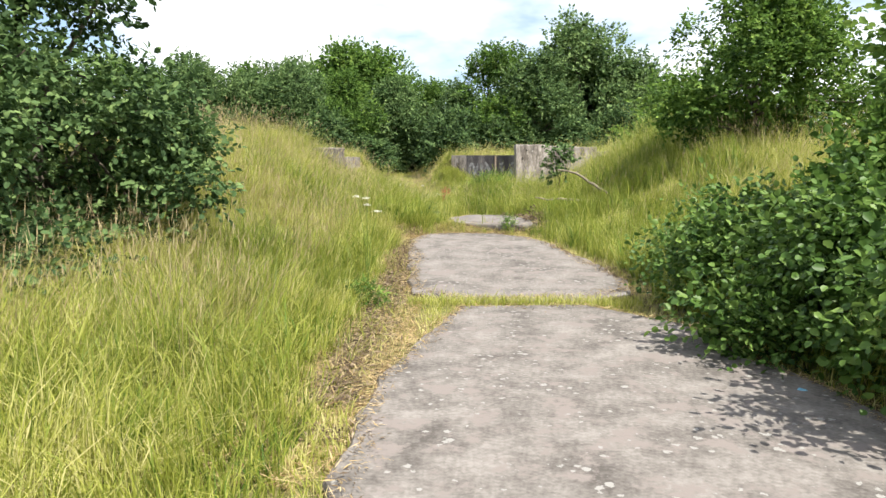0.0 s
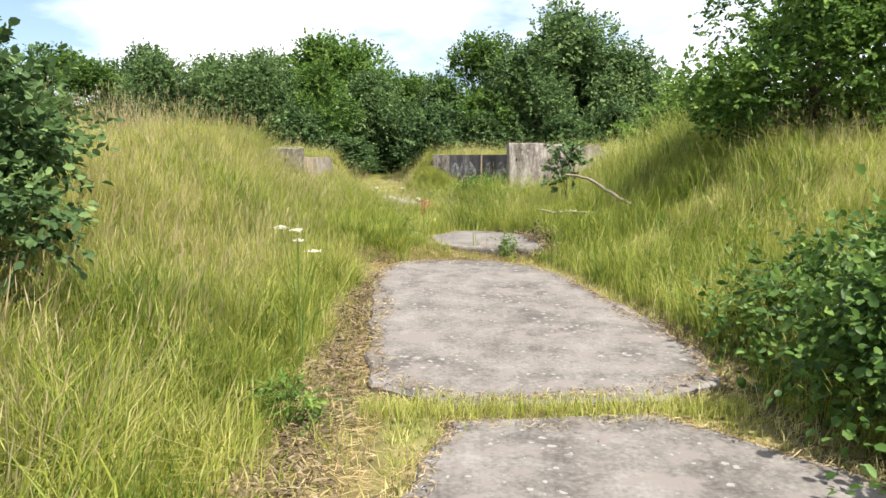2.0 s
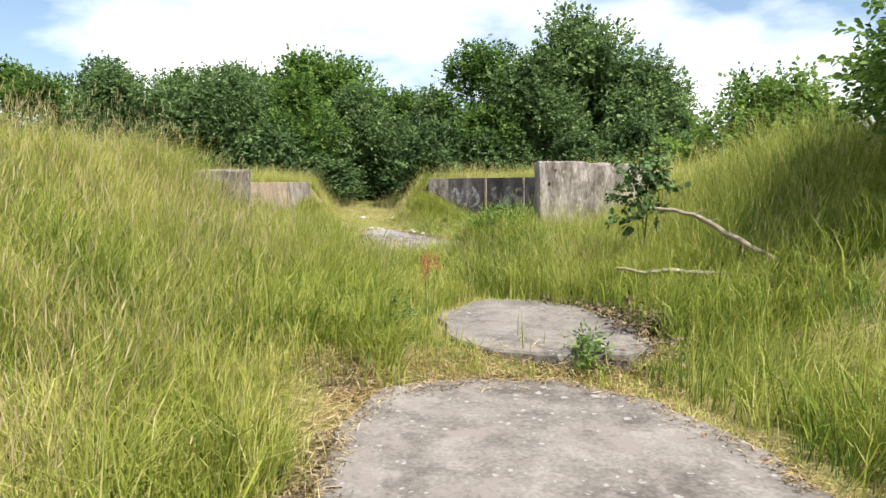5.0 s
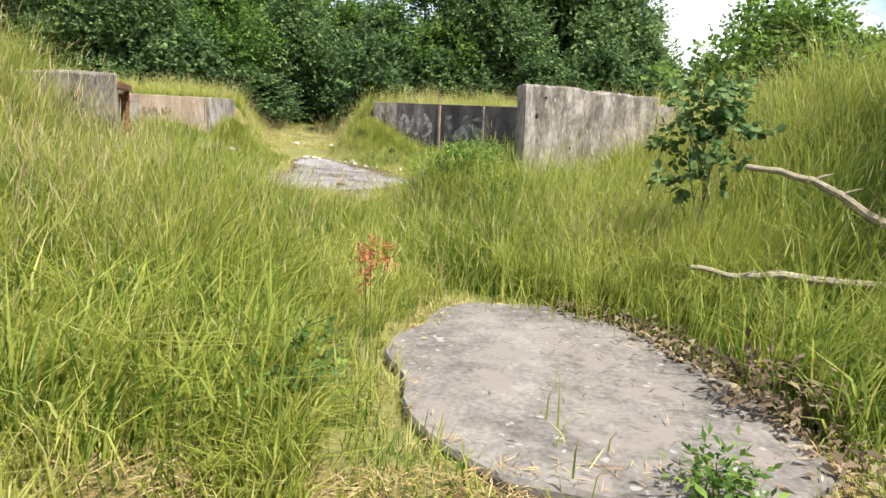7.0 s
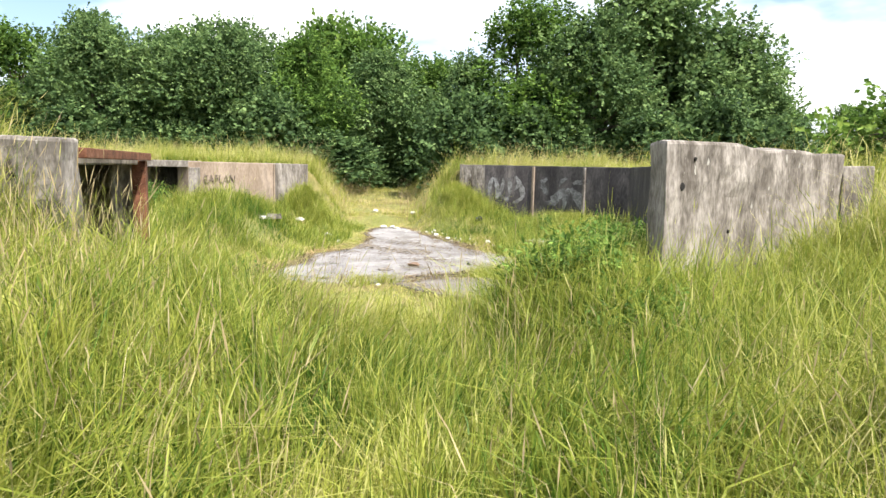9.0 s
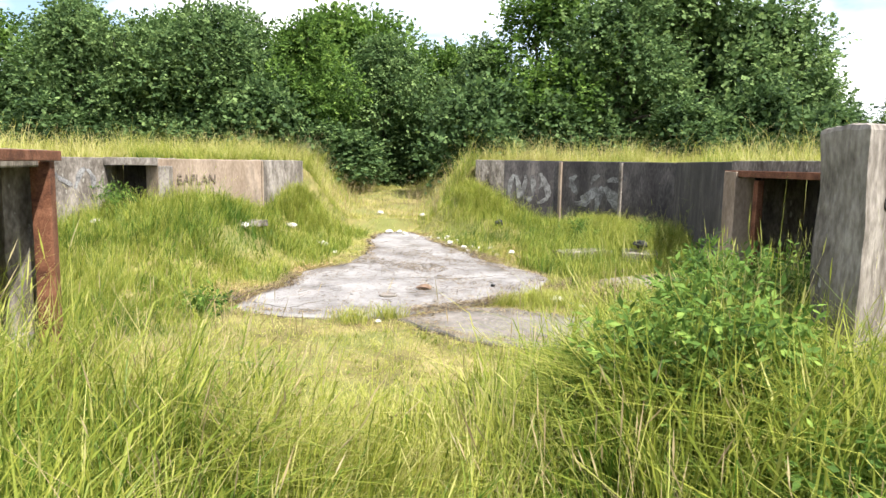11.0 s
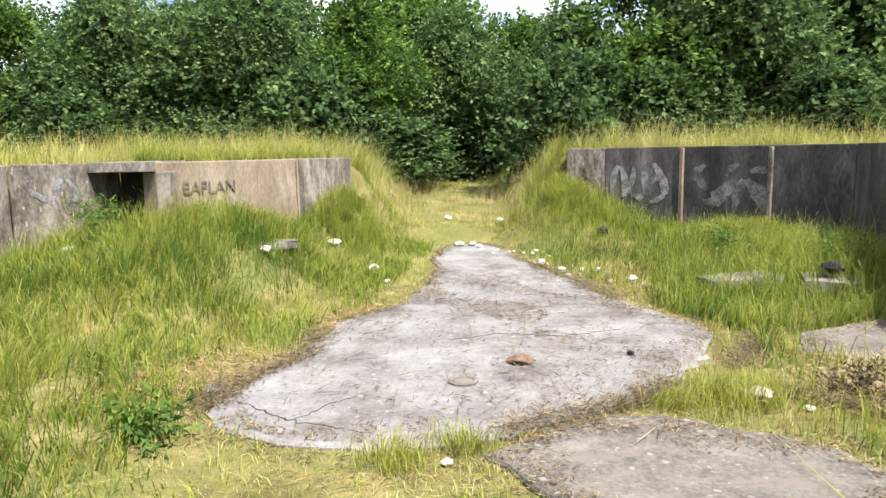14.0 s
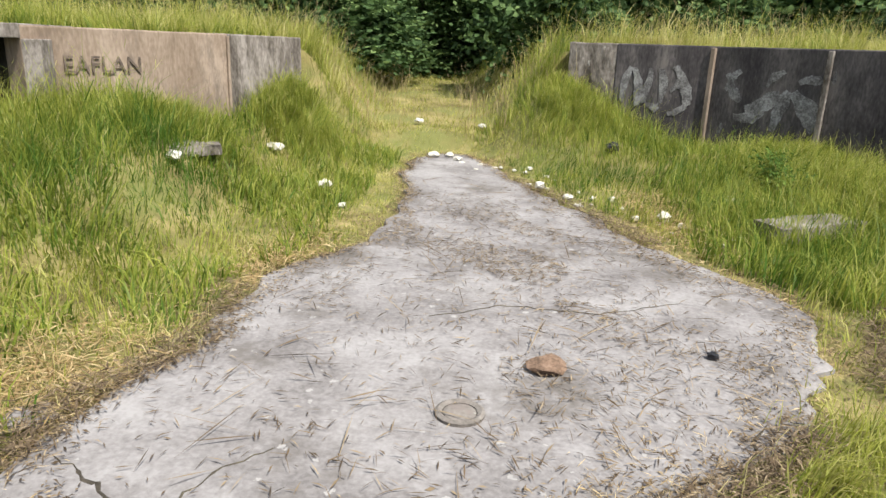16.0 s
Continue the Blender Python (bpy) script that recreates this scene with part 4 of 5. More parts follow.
weed("dock_plant", "broad-leaved green weed in the grass", (-0.55, 13.45), heap(45, 9, 0.16, 0.06, 0.24, 0.09), 500, 0.05, BRAMBLE, 45)
weed("dock_plant", "broad-leaved green weed beside the path", (-0.95, 7.05), heap(46, 9, 0.18, 0.08, 0.28, 0.09), 600, 0.045, BRIGHT, 46)
weed("dock_plant", "small bright weed at the pad edge", (-3.25, 23.35), heap(47, 6, 0.16, 0.05, 0.14, 0.1), 420, 0.07, BRIGHT, 47)
weed("dock_plant", "bushy green weed in front of the dark wall", (2.1, 30.2), heap(48, 16, 0.4, 0.1, 0.4, 0.13), 1600, 0.05, BRIGHT, 48)
weed("dock_plant", "bushy green weed in front of the dark wall", (3.3, 29.2), heap(49, 18, 0.5, 0.1, 0.5, 0.14), 1800, 0.05, BRIGHT, 49)
weed("dock_plant", "bushy green weed beside the locker", (-6.9, 28.3), heap(50, 16, 0.45, 0.1, 0.5, 0.13), 1600, 0.05, BRIGHT, 50)
weed("bramble_shoot", "young bramble shoots over the path edge", (2.75, 8.1), heap(51, 9, 0.4, 0.1, 0.5, 0.2), 1300, 0.075, BRAMBLE, 51)

weed("dead_dock", "brown dead dock stalks among the nettles", (1.15, 21.0), heap(53, 10, 0.22, 0.2, 0.6, 0.07), 500, 0.05, LITTER, 53)

# loose tall grass round the wall ends and through the nettles
for n, cx, cy, r, tall, seed, label in ((7000, 1.1, 18.95, 0.75, 0.95, 301, "long arching grass in the nettles"), (5500, 1.8, 20.6, 0.9, 1.0, 302, "long arching grass in the nettles"),
                                        (3500, 3.0, 19.6, 0.8, 0.55, 303, "long green grass at the wall foot"), (5000, 1.5, 16.6, 0.7, 0.45, 304, "flattened green grass beside the path"),
                                        (6500, 3.3, 29.4, 1.0, 0.65, 305, "long grass along the dark wall"), (3500, 2.6, 31.4, 0.6, 0.4, 306, "long grass along the dark wall"),
                                        (5000, -5.6, 29.6, 0.8, 0.4, 307, "long grass below the pink wall"), (4000, -4.2, 31.6, 0.6, 0.45, 308, "long grass at the wall end"),
                                        (4500, 0.0, 33.0, 0.7, 0.4, 309, "long grass on the mound"), (2600, -0.3, 13.95, 0.3, 0.24, 317, "green grass over the slab edge"), (2200, -0.22, 13.2, 0.22, 0.22, 318, "green grass over the slab edge"), (3500, -0.3, 12.9, 0.45, 0.3, 312, "green grass round the slab"),
                                        (3500, 2.25, 15.2, 0.5, 0.65, 314, "long green grass round the sapling"), (2600, -0.5, 13.6, 0.35, 0.35, 315, "green grass at the slab edge"),
                                        (3000, 1.4, 15.2, 0.45, 0.4, 313, "arching green grass over the slab edge")):
    rng = np.random.default_rng(seed)
    x, y = rng.normal(cx, r * 0.6, n), rng.normal(cy, r * 0.6, n)
    keep = way_distance(x, y) > (1.0 if tall > 0.7 else 0.45)
    x, y = x[keep], y[keep]
    n = len(x)
    blades("tall_grass", x, y, tall * (0.5 + 0.7 * rng.random(n)), (0.0055 if tall > 0.7 else 0.0042) * (0.7 + 0.6 * rng.random(n)), np.clip(rng.normal(0.27 if tall > 0.7 else 0.36, 0.16, n), 0, 1), GRASS, label, seed, lean=0.75, head=0.03)
rng = np.random.default_rng(310)
x, y = rng.normal(1.65, 0.45, 260), rng.normal(20.3, 0.6, 260)
keep = way_distance(x, y) > 1.2
x, y = x[keep], y[keep]
blades("seed_stalks", x, y, 0.85 + 0.5 * rng.random(len(x)), np.full(len(x), 0.003), np.full(len(x), 0.8), GRASS, "pale dry seed-headed grass stalks", 311, lean=0.45, head=1.0)

rng = np.random.default_rng(320)
n = 2600
x, y = rng.uniform(-0.5, 2.0, n), 7.2 + rng.normal(0, 0.09, n)
blades("joint_grass", x, y, 0.05 + 0.09 * rng.random(n), np.full(n, 0.0025), np.clip(rng.normal(0.55, 0.16, n), 0, 1), GRASS, "short dry grass in the joint between slabs", 321, z=np.full(n, 0.0))
for cx, cy, r, n, sd in ((-1.55, 23.25, 0.2, 360, 322), (-1.15, 23.5, 0.16, 260, 323), (0.75, 24.6, 0.35, 1600, 324), (0.25, 24.35, 0.14, 300, 325)):
    rng = np.random.default_rng(sd)
    x, y = rng.normal(cx, r * 0.6, n), rng.normal(cy, r * 0.45, n)
    blades("grass_tuft", x, y, 0.08 + 0.16 * rng.random(n), np.full(n, 0.003), np.clip(rng.normal(0.5, 0.16, n), 0, 1), GRASS, "tuft of dry grass at the pad edge", sd + 50, z=np.full(n, 0.0))

weed("dead_dock", "rust-brown dead weed at the slab edge", (1.68, 13.2), heap(54, 14, 0.3, 0.03, 0.2, 0.08), 700, 0.05, LITTER, 54)
weed("dead_dock", "dry brown bracken heap between the pads", (1.75, 24.7), heap(55, 16, 0.4, 0.02, 0.1, 0.08), 900, 0.06, LITTER, 55, shift=0.15)

# oak sapling
tree("young oak sapling with glossy leaves in the bank grass", [(0, 0, 0.95, 0.25, 0.25, 0.16), (0.2, 0, 0.72, 0.2, 0.2, 0.13), (-0.16, 0.05, 0.62, 0.2, 0.18, 0.1), (-0.22, -0.1, 0.32, 0.2, 0.18, 0.08),
     (0.28, 0.1, 0.9, 0.18, 0.2, 0.14), (0.02, -0.1, 0.45, 0.16, 0.16, 0.08)], 760, 0.07, OAK, 52, 0.012, "sapling", (2.35, 15.65, 0.85), name="oak_sapling", shift=0.1, shell=0.1, broad=True, reach=0.22, slim=0.9)


def dead_branch(label, path, r):
    bm = bmesh.new()
    rnd = random.Random(int(path[0][0] * 100))
    fine = []
    for a, b in zip(path, path[1:]):
        for k in range(4):
            p = Vector(a).lerp(Vector(b), k / 4)
            fine.append(p + Vector((rnd.uniform(-1, 1), rnd.uniform(-1, 1), rnd.uniform(-1, 1))) * 0.012)
    fine.append(Vector(path[-1]))
    n = len(fine)
    tube(bm, fine, [r * (1 - 0.6 * abs(k / n - 0.75)) for k in range(n)], 8)
    for k in (n // 3, n // 2):
        tube(bm, [fine[k], fine[k] + Vector((0.05, -0.03, 0.03)), fine[k] + Vector((0.1, -0.05, 0.05))], [r * 0.4, r * 0.3, r * 0.12], 6)
    return tagged(part("dead_branch", bm, DEADWOOD), label, "branch")


dead_branch("bleached dead branch lying in the bank grass", [(2.2, 14.8, 1.36), (2.55, 14.6, 1.3), (2.8, 14.4, 1.12), (3.2, 14.1, 0.85)], 0.032)
dead_branch("bleached dead branch lying across the grass", [(1.68, 14.35, 0.78), (1.95, 14.3, 0.74), (2.2, 14.25, 0.76), (2.9, 14.1, 0.72)], 0.026)
dead_branch("thin dead stick leaning at the wall foot", [(1.2, 17.6, 0.4), (1.45, 18.2, 0.5), (1.62, 18.75, 0.72), (1.7, 18.95, 0.95)], 0.018)
dead_branch("long dead stem lying in the grass", [(1.75, 15.6, 0.42), (1.5, 16.4, 0.47), (1.3, 17.4, 0.45), (1.0, 18.2, 0.55)], 0.014)


# cow parsley beside the path
def cow_parsley(at, tops, label):
    root = tagged(new("cow_parsley"), label, "wild flower")
    root.location = (*at, gz(*at))
    rng = random.Random(7)
    for (x, y, z) in tops:
        bm = bmesh.new()
        tube(bm, [Vector((0, 0, -0.03)), Vector((x * 0.3, y * 0.3, z * 0.6)), Vector((x, y, z))], [0.005, 0.004, 0.002], 5)
        part("stem", bm, STEM, root)
        pts = [(x + rng.gauss(0, 0.022), y + rng.gauss(0, 0.022), z + rng.gauss(0, 0.006)) for _ in range(60)]
        v, f = [], []
        for p in pts:
            k = len(v)
            r = rng.uniform(0.004, 0.009)
            v += [(p[0] - r, p[1] - r, p[2]), (p[0] + r, p[1] - r, p[2] + 0.003), (p[0] + r, p[1] + r, p[2]), (p[0] - r, p[1] + r, p[2] + 0.003)]
            f.append((k, k + 1, k + 2, k + 3))
        fl = new("umbel", mesh_from("umbel", v, f, FLOWER, [0.5] * len(v)))
        fl.parent = root
    return root


G = gz(-1.05, 8.1)
cow_parsley((-1.05, 8.1), [(0.0, 0.0, 1.08 - G), (-0.12, 0.02, 1.1 - G), (0.13, -0.05, 0.93 - G), (0.0, 0.03, 1.0 - G)], "white-flowered cow parsley in the long grass")


def red_dock(at, tall, label, seed):
    root = tagged(new("red_sorrel"), label, "wild flower")
    root.location = (*at, gz(*at))
    rng = random.Random(seed)
    blobs = []
    for _ in range(6):
        x, y, z = rng.uniform(-0.09, 0.09), rng.uniform(-0.08, 0.08), tall * rng.uniform(0.7, 1.0)
        bm = bmesh.new()
        tube(bm, [Vector((x * 0.4, y * 0.4, -0.03)), Vector((x, y, z))], [0.004, 0.002], 5)
        part("stem", bm, STEM, root)
        blobs.append((x, y, z - 0.03, 0.02, 0.02, 0.055))
    sd = new("seed_head", leaf_mesh("seed_head", blobs, 700, 0.012, REDDOCK, seed, shell=0.1))
    sd.parent = root
    sd["kind"] = "stuff"


red_dock((-0.2, 13.85), 0.7, "red sorrel seed heads in the grass", 61)
red_dock((0.85, 20.9), 0.3, "red sorrel seed heads in the weeds", 63)


# ---- things lying about ----
def crumple(name, at, size, flat, material, label, category, seed, z=None):
    bm = bmesh.new()
    bmesh.ops.create_icosphere(bm, subdivisions=2, radius=1)
    for v in bm.verts:
        q = v.co * 1.7 + Vector((seed * 3.1, seed, 0))
        v.co *= 1 + 0.5 * noise.noise(q) + 0.25 * noise.noise(q * 2.7)
        v.co = Vector((v.co.x * size, v.co.y * size * 0.75, v.co.z * size * flat))
    low = min(v.co.z for v in bm.verts)
    ob = part(name, bm, material)
    ob.location = (at[0], at[1], (gz(*at) if z is None else z) - low - 0.012)
    ob.rotation_euler = (0, 0, seed * 1.3)
    return tagged(ob, label, category)


crumple("brown_stone", (-0.87, 25.25), 0.125, 0.28, STONE, "flat rust-brown stone lying on the concrete pad", "stone", 1, 0.018)
crumple("black_lump", (0.1, 25.55), 0.036, 0.7, BLACK_BAG, "small black plastic lump on the concrete pad", "rubbish", 2, 0.018)
crumple("pale_stone", (-3.3, 24.4), 0.13, 0.25, PAD, "pale flat stone at the pad edge", "stone", 3)
crumple("black_bag", (2.85, 28.35), 0.15, 0.5, BLACK_BAG, "crumpled black plastic bag on a concrete kerb", "bag", 4, 0.27)
crumple("black_bag", (0.4, 32.0), 0.11, 0.8, BLACK_BAG, "small crumpled black plastic bag in the grass", "bag", 5)
rnd = random.Random(5)
PAPERS = [(-6.9, 27.6, 0.14), (-5.6, 30.3, 0.12), (-4.2, 30.6, 0.16), (-3.3, 29.7, 0.15), (-4.5, 28.4, 0.14), (-2.3, 32.6, 0.14), (-2.05, 32.7, 0.12), (-1.9, 32.4, 0.1), (-0.7, 30.4, 0.13), (-0.4, 29.8, 0.1),
          (0.55, 29.0, 0.12), (0.9, 24.55, 0.13), (-1.25, 23.3, 0.06), (1.45, 29.8, 0.1), (1.2, 24.4, 0.05), (-2.9, 28.9, 0.08), (-7.6, 26.9, 0.07), (1.9, 24.5, 0.1), (-1.6, 34.3, 0.14), (-2.8, 34.6, 0.12)]
for k in range(34):
    f = rnd.random()
    PAPERS.append((-2.0 + 2.6 * f + rnd.uniform(0, 0.7), 32.4 - 4.2 * f + rnd.uniform(-0.3, 0.3), rnd.uniform(0.03, 0.08)))
for k, (x, y, r) in enumerate(PAPERS):
    c = crumple("paper_scrap", (x, y), r * 0.7, 0.5, RUBBISH, "crumpled scrap of white paper in the grass", "litter", 10 + k)
    c["group"] = "scraps of litter in the pit"
    c.location.z += 0.05 if r > 0.09 else 0.02

BLUE = surface("faded_blue_plastic", [(0.08, 0.22, 0.32), (0.14, 0.34, 0.46), (0.3, 0.5, 0.6)], 9, 50, rough=0.5)
crumple("blue_scrap", (1.12, 24.72), 0.045, 0.4, BLUE, "torn scrap of faded blue plastic by the pad", "litter", 71)
crumple("blue_scrap", (2.3, 4.4), 0.03, 0.3, BLUE, "torn scrap of faded blue plastic on the path slab", "litter", 72, 0.018)

# an iron drain cap on the pad
cap = tagged(new("drain_cap"), "round grey iron drain cap set on the pad", "drain cap")
cap.location = (-1.31, 24.7, 0.011)
for name, prof in (("rim", [(0.085, 0.0), (0.12, 0.0), (0.122, 0.018), (0.105, 0.028), (0.085, 0.016)]), ("lid", [(0.0, 0.0), (0.083, 0.0), (0.08, 0.014), (0.03, 0.02), (0.0, 0.02)])):
    bm = bmesh.new()
    rings = [[bm.verts.new((r * math.cos(a), r * math.sin(a), z)) for a in [2 * math.pi * i / 28 for i in range(28)]] for r, z in prof]
    for p, q in zip(rings, rings[1:] + (rings[:1] if name == "rim" else [])):
        for i in range(28):
            bm.faces.new((p[i], p[(i + 1) % 28], q[(i + 1) % 28], q[i]))
    bmesh.ops.remove_doubles(bm, verts=bm.verts[:], dist=1e-5)
    part(name, bm, SLAB, cap)


def kerb(at, size, turn, label, seed, tip=0.0):
    bm = bmesh.new()
    bmesh.ops.create_cube(bm, size=1)
    bmesh.ops.subdivide_edges(bm, edges=bm.edges[:], cuts=5, use_grid_fill=True)
    for v in bm.verts:
        v.co = Vector((v.co.x * size[0], v.co.y * size[1], v.co.z * size[2]))
        q = v.co * 4 + Vector((seed, 0, 0))
        v.co += Vector((noise.noise(q), noise.noise(q + Vector((5, 0, 0))), noise.noise(q + Vector((0, 5, 0))))) * 0.04
    ob = part("concrete_lump", bm, WALL)
    ob.location = (*at, gz(*at) + size[2] * 0.48 + (0.06 if seed == 1 else 0))
    ob.rotation_euler = (tip, 0, turn)
    return tagged(ob, label, "concrete block")


kerb((1.85, 28.6), (1.15, 0.35, 0.16), 0.5, "long broken concrete kerb block in the grass", 1)
kerb((2.85, 28.35), (0.6, 0.4, 0.22), -0.2, "broken concrete block in the grass", 2, 0.1)
kerb((-4.5, 28.9), (0.5, 0.4, 0.1), 0.4, "flat broken concrete piece in the grass", 3)


# ---- dry litter ----
def scatter(name, x, y, z, length, width, material, label, seed, lift=0.012):
    """Flat dry bits lying at all angles."""
    rng = np.random.default_rng(seed)
    n = len(x)
    a = rng.uniform(0, np.pi, n)
    d = np.stack([np.cos(a), np.sin(a), rng.normal(0, 0.18, n)], 1) * (length * (0.4 + rng.random(n)))[:, None]
    s_ = np.stack([-np.sin(a), np.cos(a), rng.normal(0, 0.3, n)], 1) * (width * (0.5 + rng.random(n)))[:, None]
    p = np.stack([x, y, z + lift * rng.random(n) + 0.004 + np.abs(d[:, 2]) * 0.5], 1)
    bow = np.stack([np.zeros(n), np.zeros(n), width * rng.random(n)], 1)
    co = np.stack([p - d / 2, p + s_ / 2 + bow, p + d / 2, p - s_ / 2 + bow], 1).reshape(-1, 3)
    k = np.arange(n) * 4
    quads = np.stack([k, k + 1, k + 2, k + 3], 1)
    tone = np.repeat(np.clip(rng.normal(0.5, 0.28, n), 0, 1), 4)
    return tagged(new(name, arrays_mesh(name, co, quads, np.zeros((0, 3), int), tone, material)), label, "litter", kind="stuff")


def edge_points(pts, n, spread, seed, inward=0.3):
    rng = np.random.default_rng(seed)
    k = rng.integers(0, len(pts), n)
    c = pts.mean(axis=0)
    out = pts[k] - c
    out /= np.linalg.norm(out, axis=1, keepdims=True)
    clump = 0.5 + 0.5 * np.sin(k * 0.35 + seed)
    q = pts[k] + out * ((rng.random(n) - inward) * spread * (0.4 + clump))[:, None] + rng.normal(0, 0.04, (n, 2))
    return q[:, 0], q[:, 1]


TOPS = [lambda x, y: 0.015 + 0 * x, lambda x, y: 0.125 + 0.042 * (y - 10), lambda x, y: 0.375 + 0 * x, lambda x, y: 0.012 + 0 * x, lambda x, y: 0.010 + 0 * x, lambda x, y: 0.03 + 0 * x]
for i, (pts, top) in enumerate(zip(SLAB_OUTLINES, TOPS)):
    n = 7000 if i in (0, 1, 3) else 800 if i == 2 else 3500
    x, y = edge_points(pts, n, 0.8 if i > 2 else 0.5, 70 + i)
    z = np.where(in_slabs(x, y), np.maximum(top(x, y), height(x, y)), height(x, y))
    scatter("dry_litter", x, y, z, 0.07, 0.0035 if i > 2 else 0.005, STRAW, "dry straw along the concrete edge", 80 + i, 0.02)
    if i == 2:
        continue
    x, y = edge_points(pts, int(n * (1.8 if i == 3 else 0.8)), 0.75 if i > 2 else 0.4, 170 + i, 0.45)
    z = np.where(in_slabs(x, y), np.maximum(top(x, y), height(x, y)), height(x, y))
    scatter("leaf_litter", x, y, z, 0.04, 0.008, LITTER, "brown dead leaves and moss along the concrete edge", 90 + i, 0.015)
rng = np.random.default_rng(3)
x, y = rng.normal(-0.9, 1.0, 15000), rng.normal(27.0, 1.7, 15000)
keep = in_slabs(x, y, -0.05) & (y > 23.5) & (rng.random(15000) < 0.2 + 0.75 * (wobble(x, y, 1.4) > 0.05))
scatter("twigs", x[keep], y[keep], np.full(keep.sum(), 0.014), 0.085, 0.006, LITTER, "broken twigs and bark bits on the concrete pad", 99)
x, y = rng.uniform(-2.8, 0.8, 260), rng.uniform(23.6, 31, 260)
keep = in_slabs(x, y, -0.05)
scatter("twigs", x[keep], y[keep], np.full(keep.sum(), 0.014), 0.34, 0.007, LITTER, "long thin twigs on the concrete pad", 98)
x, y = edge_points(SLAB_OUTLINES[2], 1500, 0.5, 201, 0.2)
keep = x > 1.0
scatter("leaf_litter", x[keep], y[keep], height(x[keep], y[keep]) + 0.03, 0.06, 0.03, LITTER, "brown dead leaves beside the round slab", 202, 0.06)


# thatch of fallen blades over the short grass and the worn edges
rng = np.random.default_rng(400)
x, y = rng.uniform(-5.0, 3.2, 42000), rng.uniform(17.5, 34.0, 42000)
keep = ~in_slabs(x, y) & (pit_distance(x, y) < -0.1) & (way_distance(x, y) < 1.9 + 0.6 * wobble(x, y, 0.9))
scatter("thatch", x[keep], y[keep], height(x[keep], y[keep]), 0.13, 0.004, GRASS, "fallen grass blades on the pit floor", 401, 0.03)
x, y = rng.uniform(-1.3, -0.35, 14000), rng.uniform(3.0, 13.0, 14000)
keep = ~in_slabs(x, y)
scatter("thatch", x[keep], y[keep], height(x[keep], y[keep]), 0.12, 0.005, STRAW, "pale straw beside the path slabs", 402, 0.04)
x, y = rng.normal(-0.78, 0.13, 5200), rng.uniform(3.5, 12.6, 5200)
keep = ~in_slabs(x, y) & (wobble(y, y, 0.9) + 0.4 > 0)
scatter("thatch", x[keep], y[keep], height(x[keep], y[keep]) + 0.02, 0.09, 0.012, LITTER, "brown matted moss along the path slabs", 403, 0.03)
x, y = rng.uniform(2.0, 2.75, 5000), rng.uniform(6.0, 12.0, 5000)
keep = ~in_slabs(x, y)
scatter("thatch", x[keep], y[keep], height(x[keep], y[keep]), 0.1, 0.008, LITTER, "brown litter along the path edge", 404, 0.03)
x, y = rng.uniform(-0.9, 1.6, 5000), rng.uniform(12.1, 12.8, 5000)
scatter("thatch", x, y, height(x, y), 0.11, 0.005, STRAW, "pale straw between the slabs", 405, 0.04)
x, y = rng.normal(1.2, 0.35, 260), rng.normal(13.8, 0.6, 260)
keep = in_slabs(x, y, -0.06)
scatter("twigs", x[keep], y[keep], np.full(keep.sum(), 0.378), 0.07, 0.005, LITTER, "thin twigs on the round slab", 406)

# pale cement patches on the second path slab
for k, (cx, cy, w, l) in enumerate(((0.28, 10.6, 0.1, 0.16), (-0.02, 11.1, 0.07, 0.1), (0.1, 12.0, 0.09, 0.14), (-0.35, 9.3, 0.08, 0.2), (0.5, 8.6, 0.06, 0.1), (0.9, 9.6, 0.05, 0.07))):
    z = 0.129 + 0.042 * (cy - 10)
    ob, pts = slab("cement_patch", [(cx - w, cy - l / 2), (cx + w, cy - l / 3), (cx + w * 0.8, cy + l / 2), (cx - w * 0.9, cy + l / 3)], z, PATCH, "small pale cement patch on the path slab", 0.006, 0.03, 20 + k, (0, 0.042))

# worn straw round the pit pads, and brown moss along their joints
rng = np.random.default_rng(410)
for cx, cy, rx, ry, n in ((-3.6, 24.7, 0.75, 0.7, 4200), (0.7, 29.2, 0.45, 1.3, 4200), (1.9, 24.9, 0.7, 0.6, 3400), (-2.9, 26.9, 0.35, 0.9, 2200), (2.0, 31.9, 0.7, 0.25, 1800)):
    x, y = rng.normal(cx, rx * 0.6, n), rng.normal(cy, ry * 0.6, n)
    keep = ~in_slabs(x, y)
    scatter("thatch", x[keep], y[keep], height(x[keep], y[keep]) + 0.02, 0.11, 0.006, STRAW, "pale trampled straw round the concrete pads", int(411 + cy), 0.05)


def along_line(line, n, spread):
    p = np.array(line, float)
    f = rng.random(n) * (len(p) - 1)
    k = f.astype(int)
    q = p[k] + (p[k + 1] - p[k]) * (f - k)[:, None] + rng.normal(0, spread, (n, 2))
    return q[:, 0], q[:, 1]


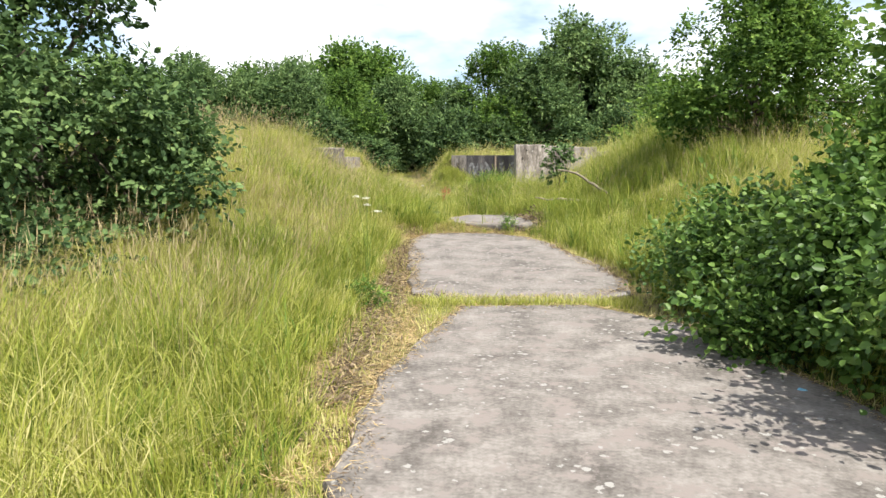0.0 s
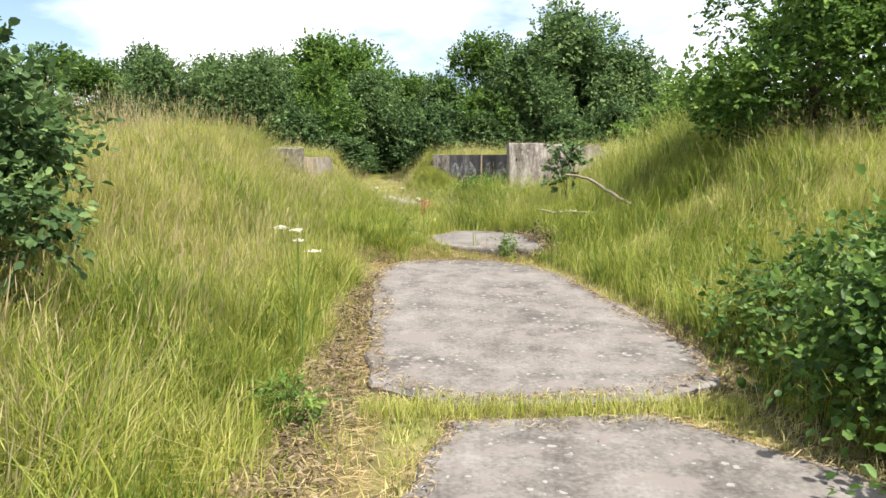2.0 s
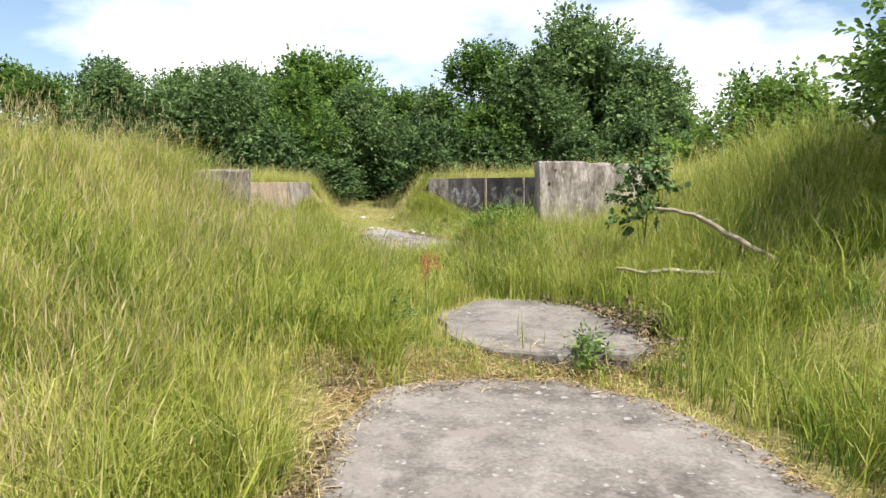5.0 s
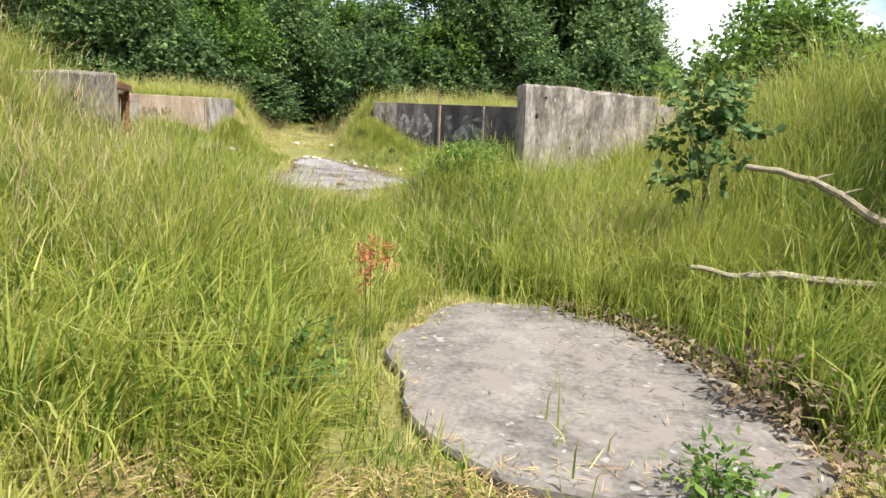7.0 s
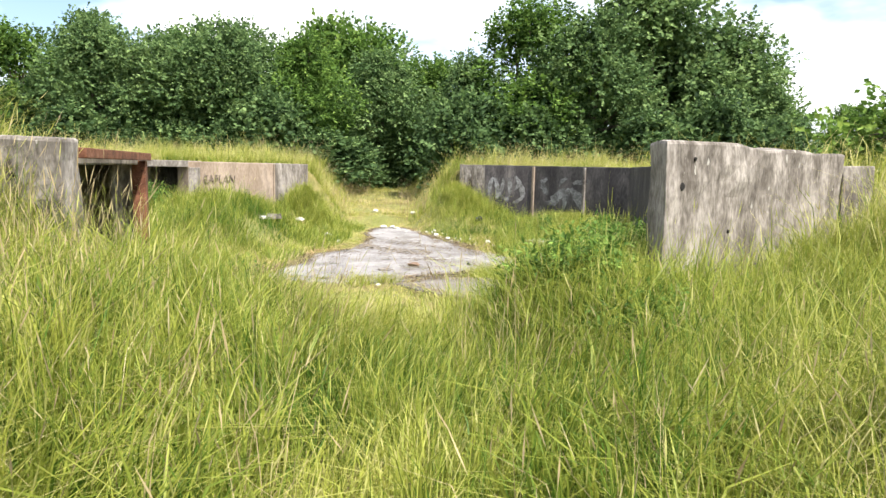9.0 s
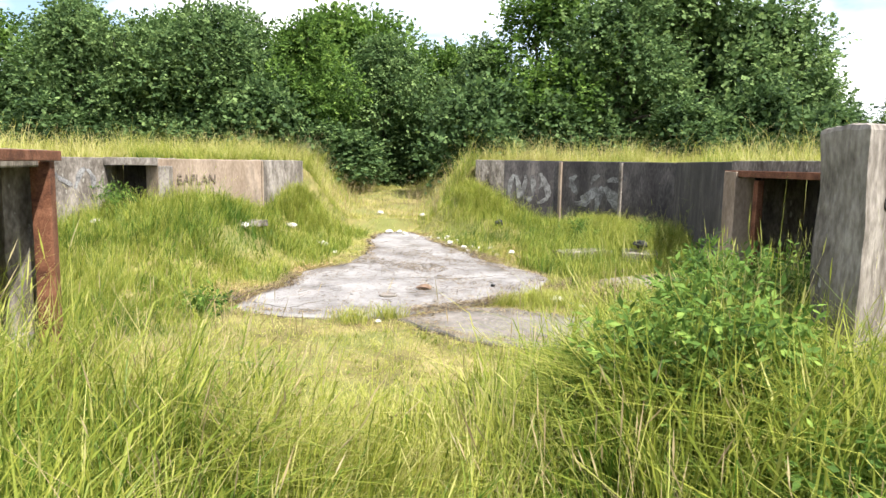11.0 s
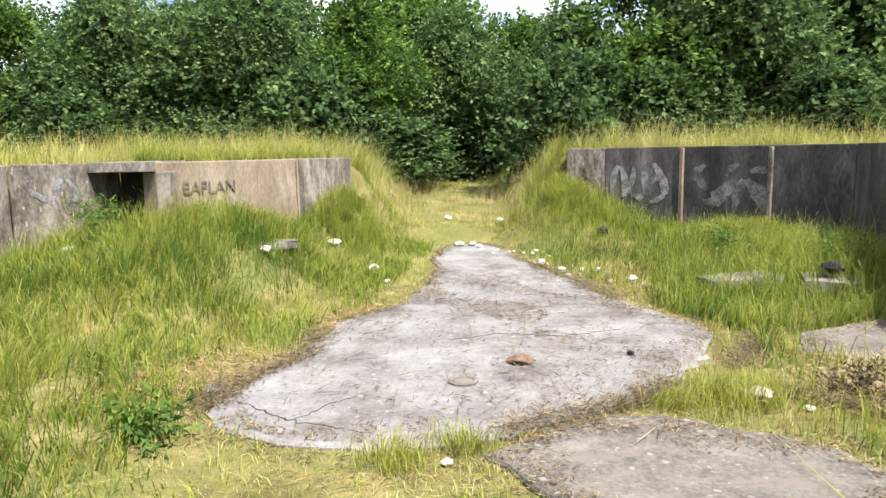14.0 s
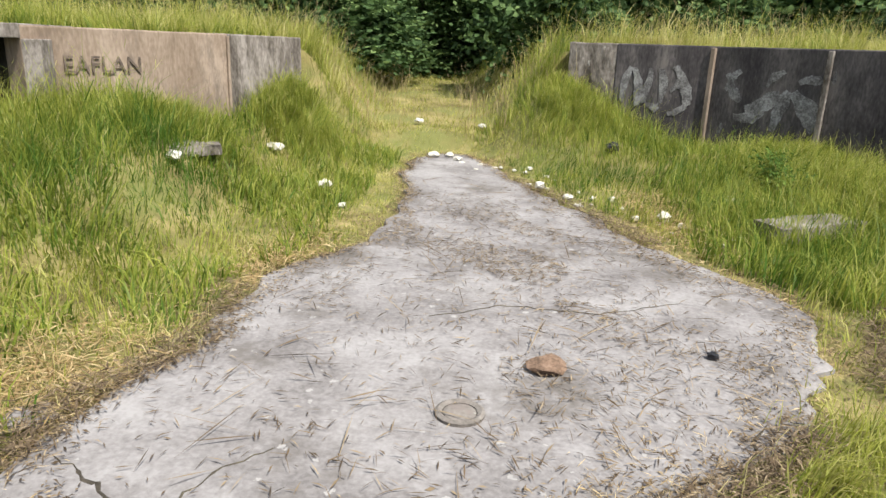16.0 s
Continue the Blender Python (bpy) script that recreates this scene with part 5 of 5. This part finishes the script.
for k, (line, n, spread) in enumerate((([(0.95, 25.3), (1.3, 26.0), (1.65, 26.6), (2.5, 27.35)], 3000, 0.09), ([(1.05, 24.8), (1.5, 24.5), (1.85, 24.3), (2.2, 23.6)], 2600, 0.1),
                                       ([(-3.15, 23.9), (-3.15, 24.5), (-2.85, 25.3), (-3.0, 26.2)], 2200, 0.09), ([(-0.9, 23.7), (-0.1, 24.3), (0.4, 24.8)], 1800, 0.07), ([(0.3, 27.9), (-0.2, 29.1), (-0.95, 30.9)], 2200, 0.09))):
    x, y = along_line(line, n, spread)
    scatter("leaf_litter", x, y, np.maximum(height(x, y), 0.014), 0.075, 0.006, LITTER, "brown moss and dead stems along the pad joints", 430 + k, 0.045)


def crack(line, width, label):
    """A ragged seam of dark soil in a slab."""
    r = random.Random(len(line))
    pts = [Vector(a).lerp(Vector(b), k / 8) + Vector((r.gauss(0, 0.012), r.gauss(0, 0.012))) for a, b in zip(line, line[1:]) for k in range(8)]
    bm = bmesh.new()
    rows = []
    for k, p in enumerate(pts):
        d = (pts[min(k + 1, len(pts) - 1)] - pts[max(k - 1, 0)]).normalized()
        n = Vector((-d.y, d.x)) * width * r.uniform(0.25, 1.0) * math.sin(math.pi * (k + 0.6) / (len(pts) + 0.2)) ** 0.4
        rows.append([bm.verts.new((p.x - n.x, p.y - n.y, 0.0125)), bm.verts.new((p.x, p.y, 0.0165)), bm.verts.new((p.x + n.x, p.y + n.y, 0.0125))])
    for a, b in zip(rows, rows[1:]):
        bm.faces.new((a[0], a[1], b[1], b[0]))
        bm.faces.new((a[1], a[2], b[2], b[1]))
    bmesh.ops.recalc_face_normals(bm, faces=bm.faces[:])
    return tagged(part("crack", bm, CRACK), label, "crack", kind="structure")


CRACK = surface("dark_soil_in_cracks", [(0.03, 0.026, 0.02), (0.06, 0.05, 0.038), (0.1, 0.09, 0.06)], 9, 60)
crack([(-2.95, 24.12), (-2.7, 23.95), (-2.47, 23.8), (-2.15, 23.72), (-1.78, 23.63)], 0.014, "soil-filled crack across the pad corner")
crack([(-2.4, 23.78), (-2.25, 24.1), (-2.05, 24.35)], 0.008, "fine crack in the pad")
crack([(-1.0, 23.8), (-0.55, 24.15), (-0.1, 24.42), (0.2, 24.9)], 0.016, "soil-filled crack along the pad edge")
crack([(-1.6, 25.9), (-1.1, 26.2), (-0.5, 26.15), (0.2, 26.5)], 0.01, "fine crack across the pad")
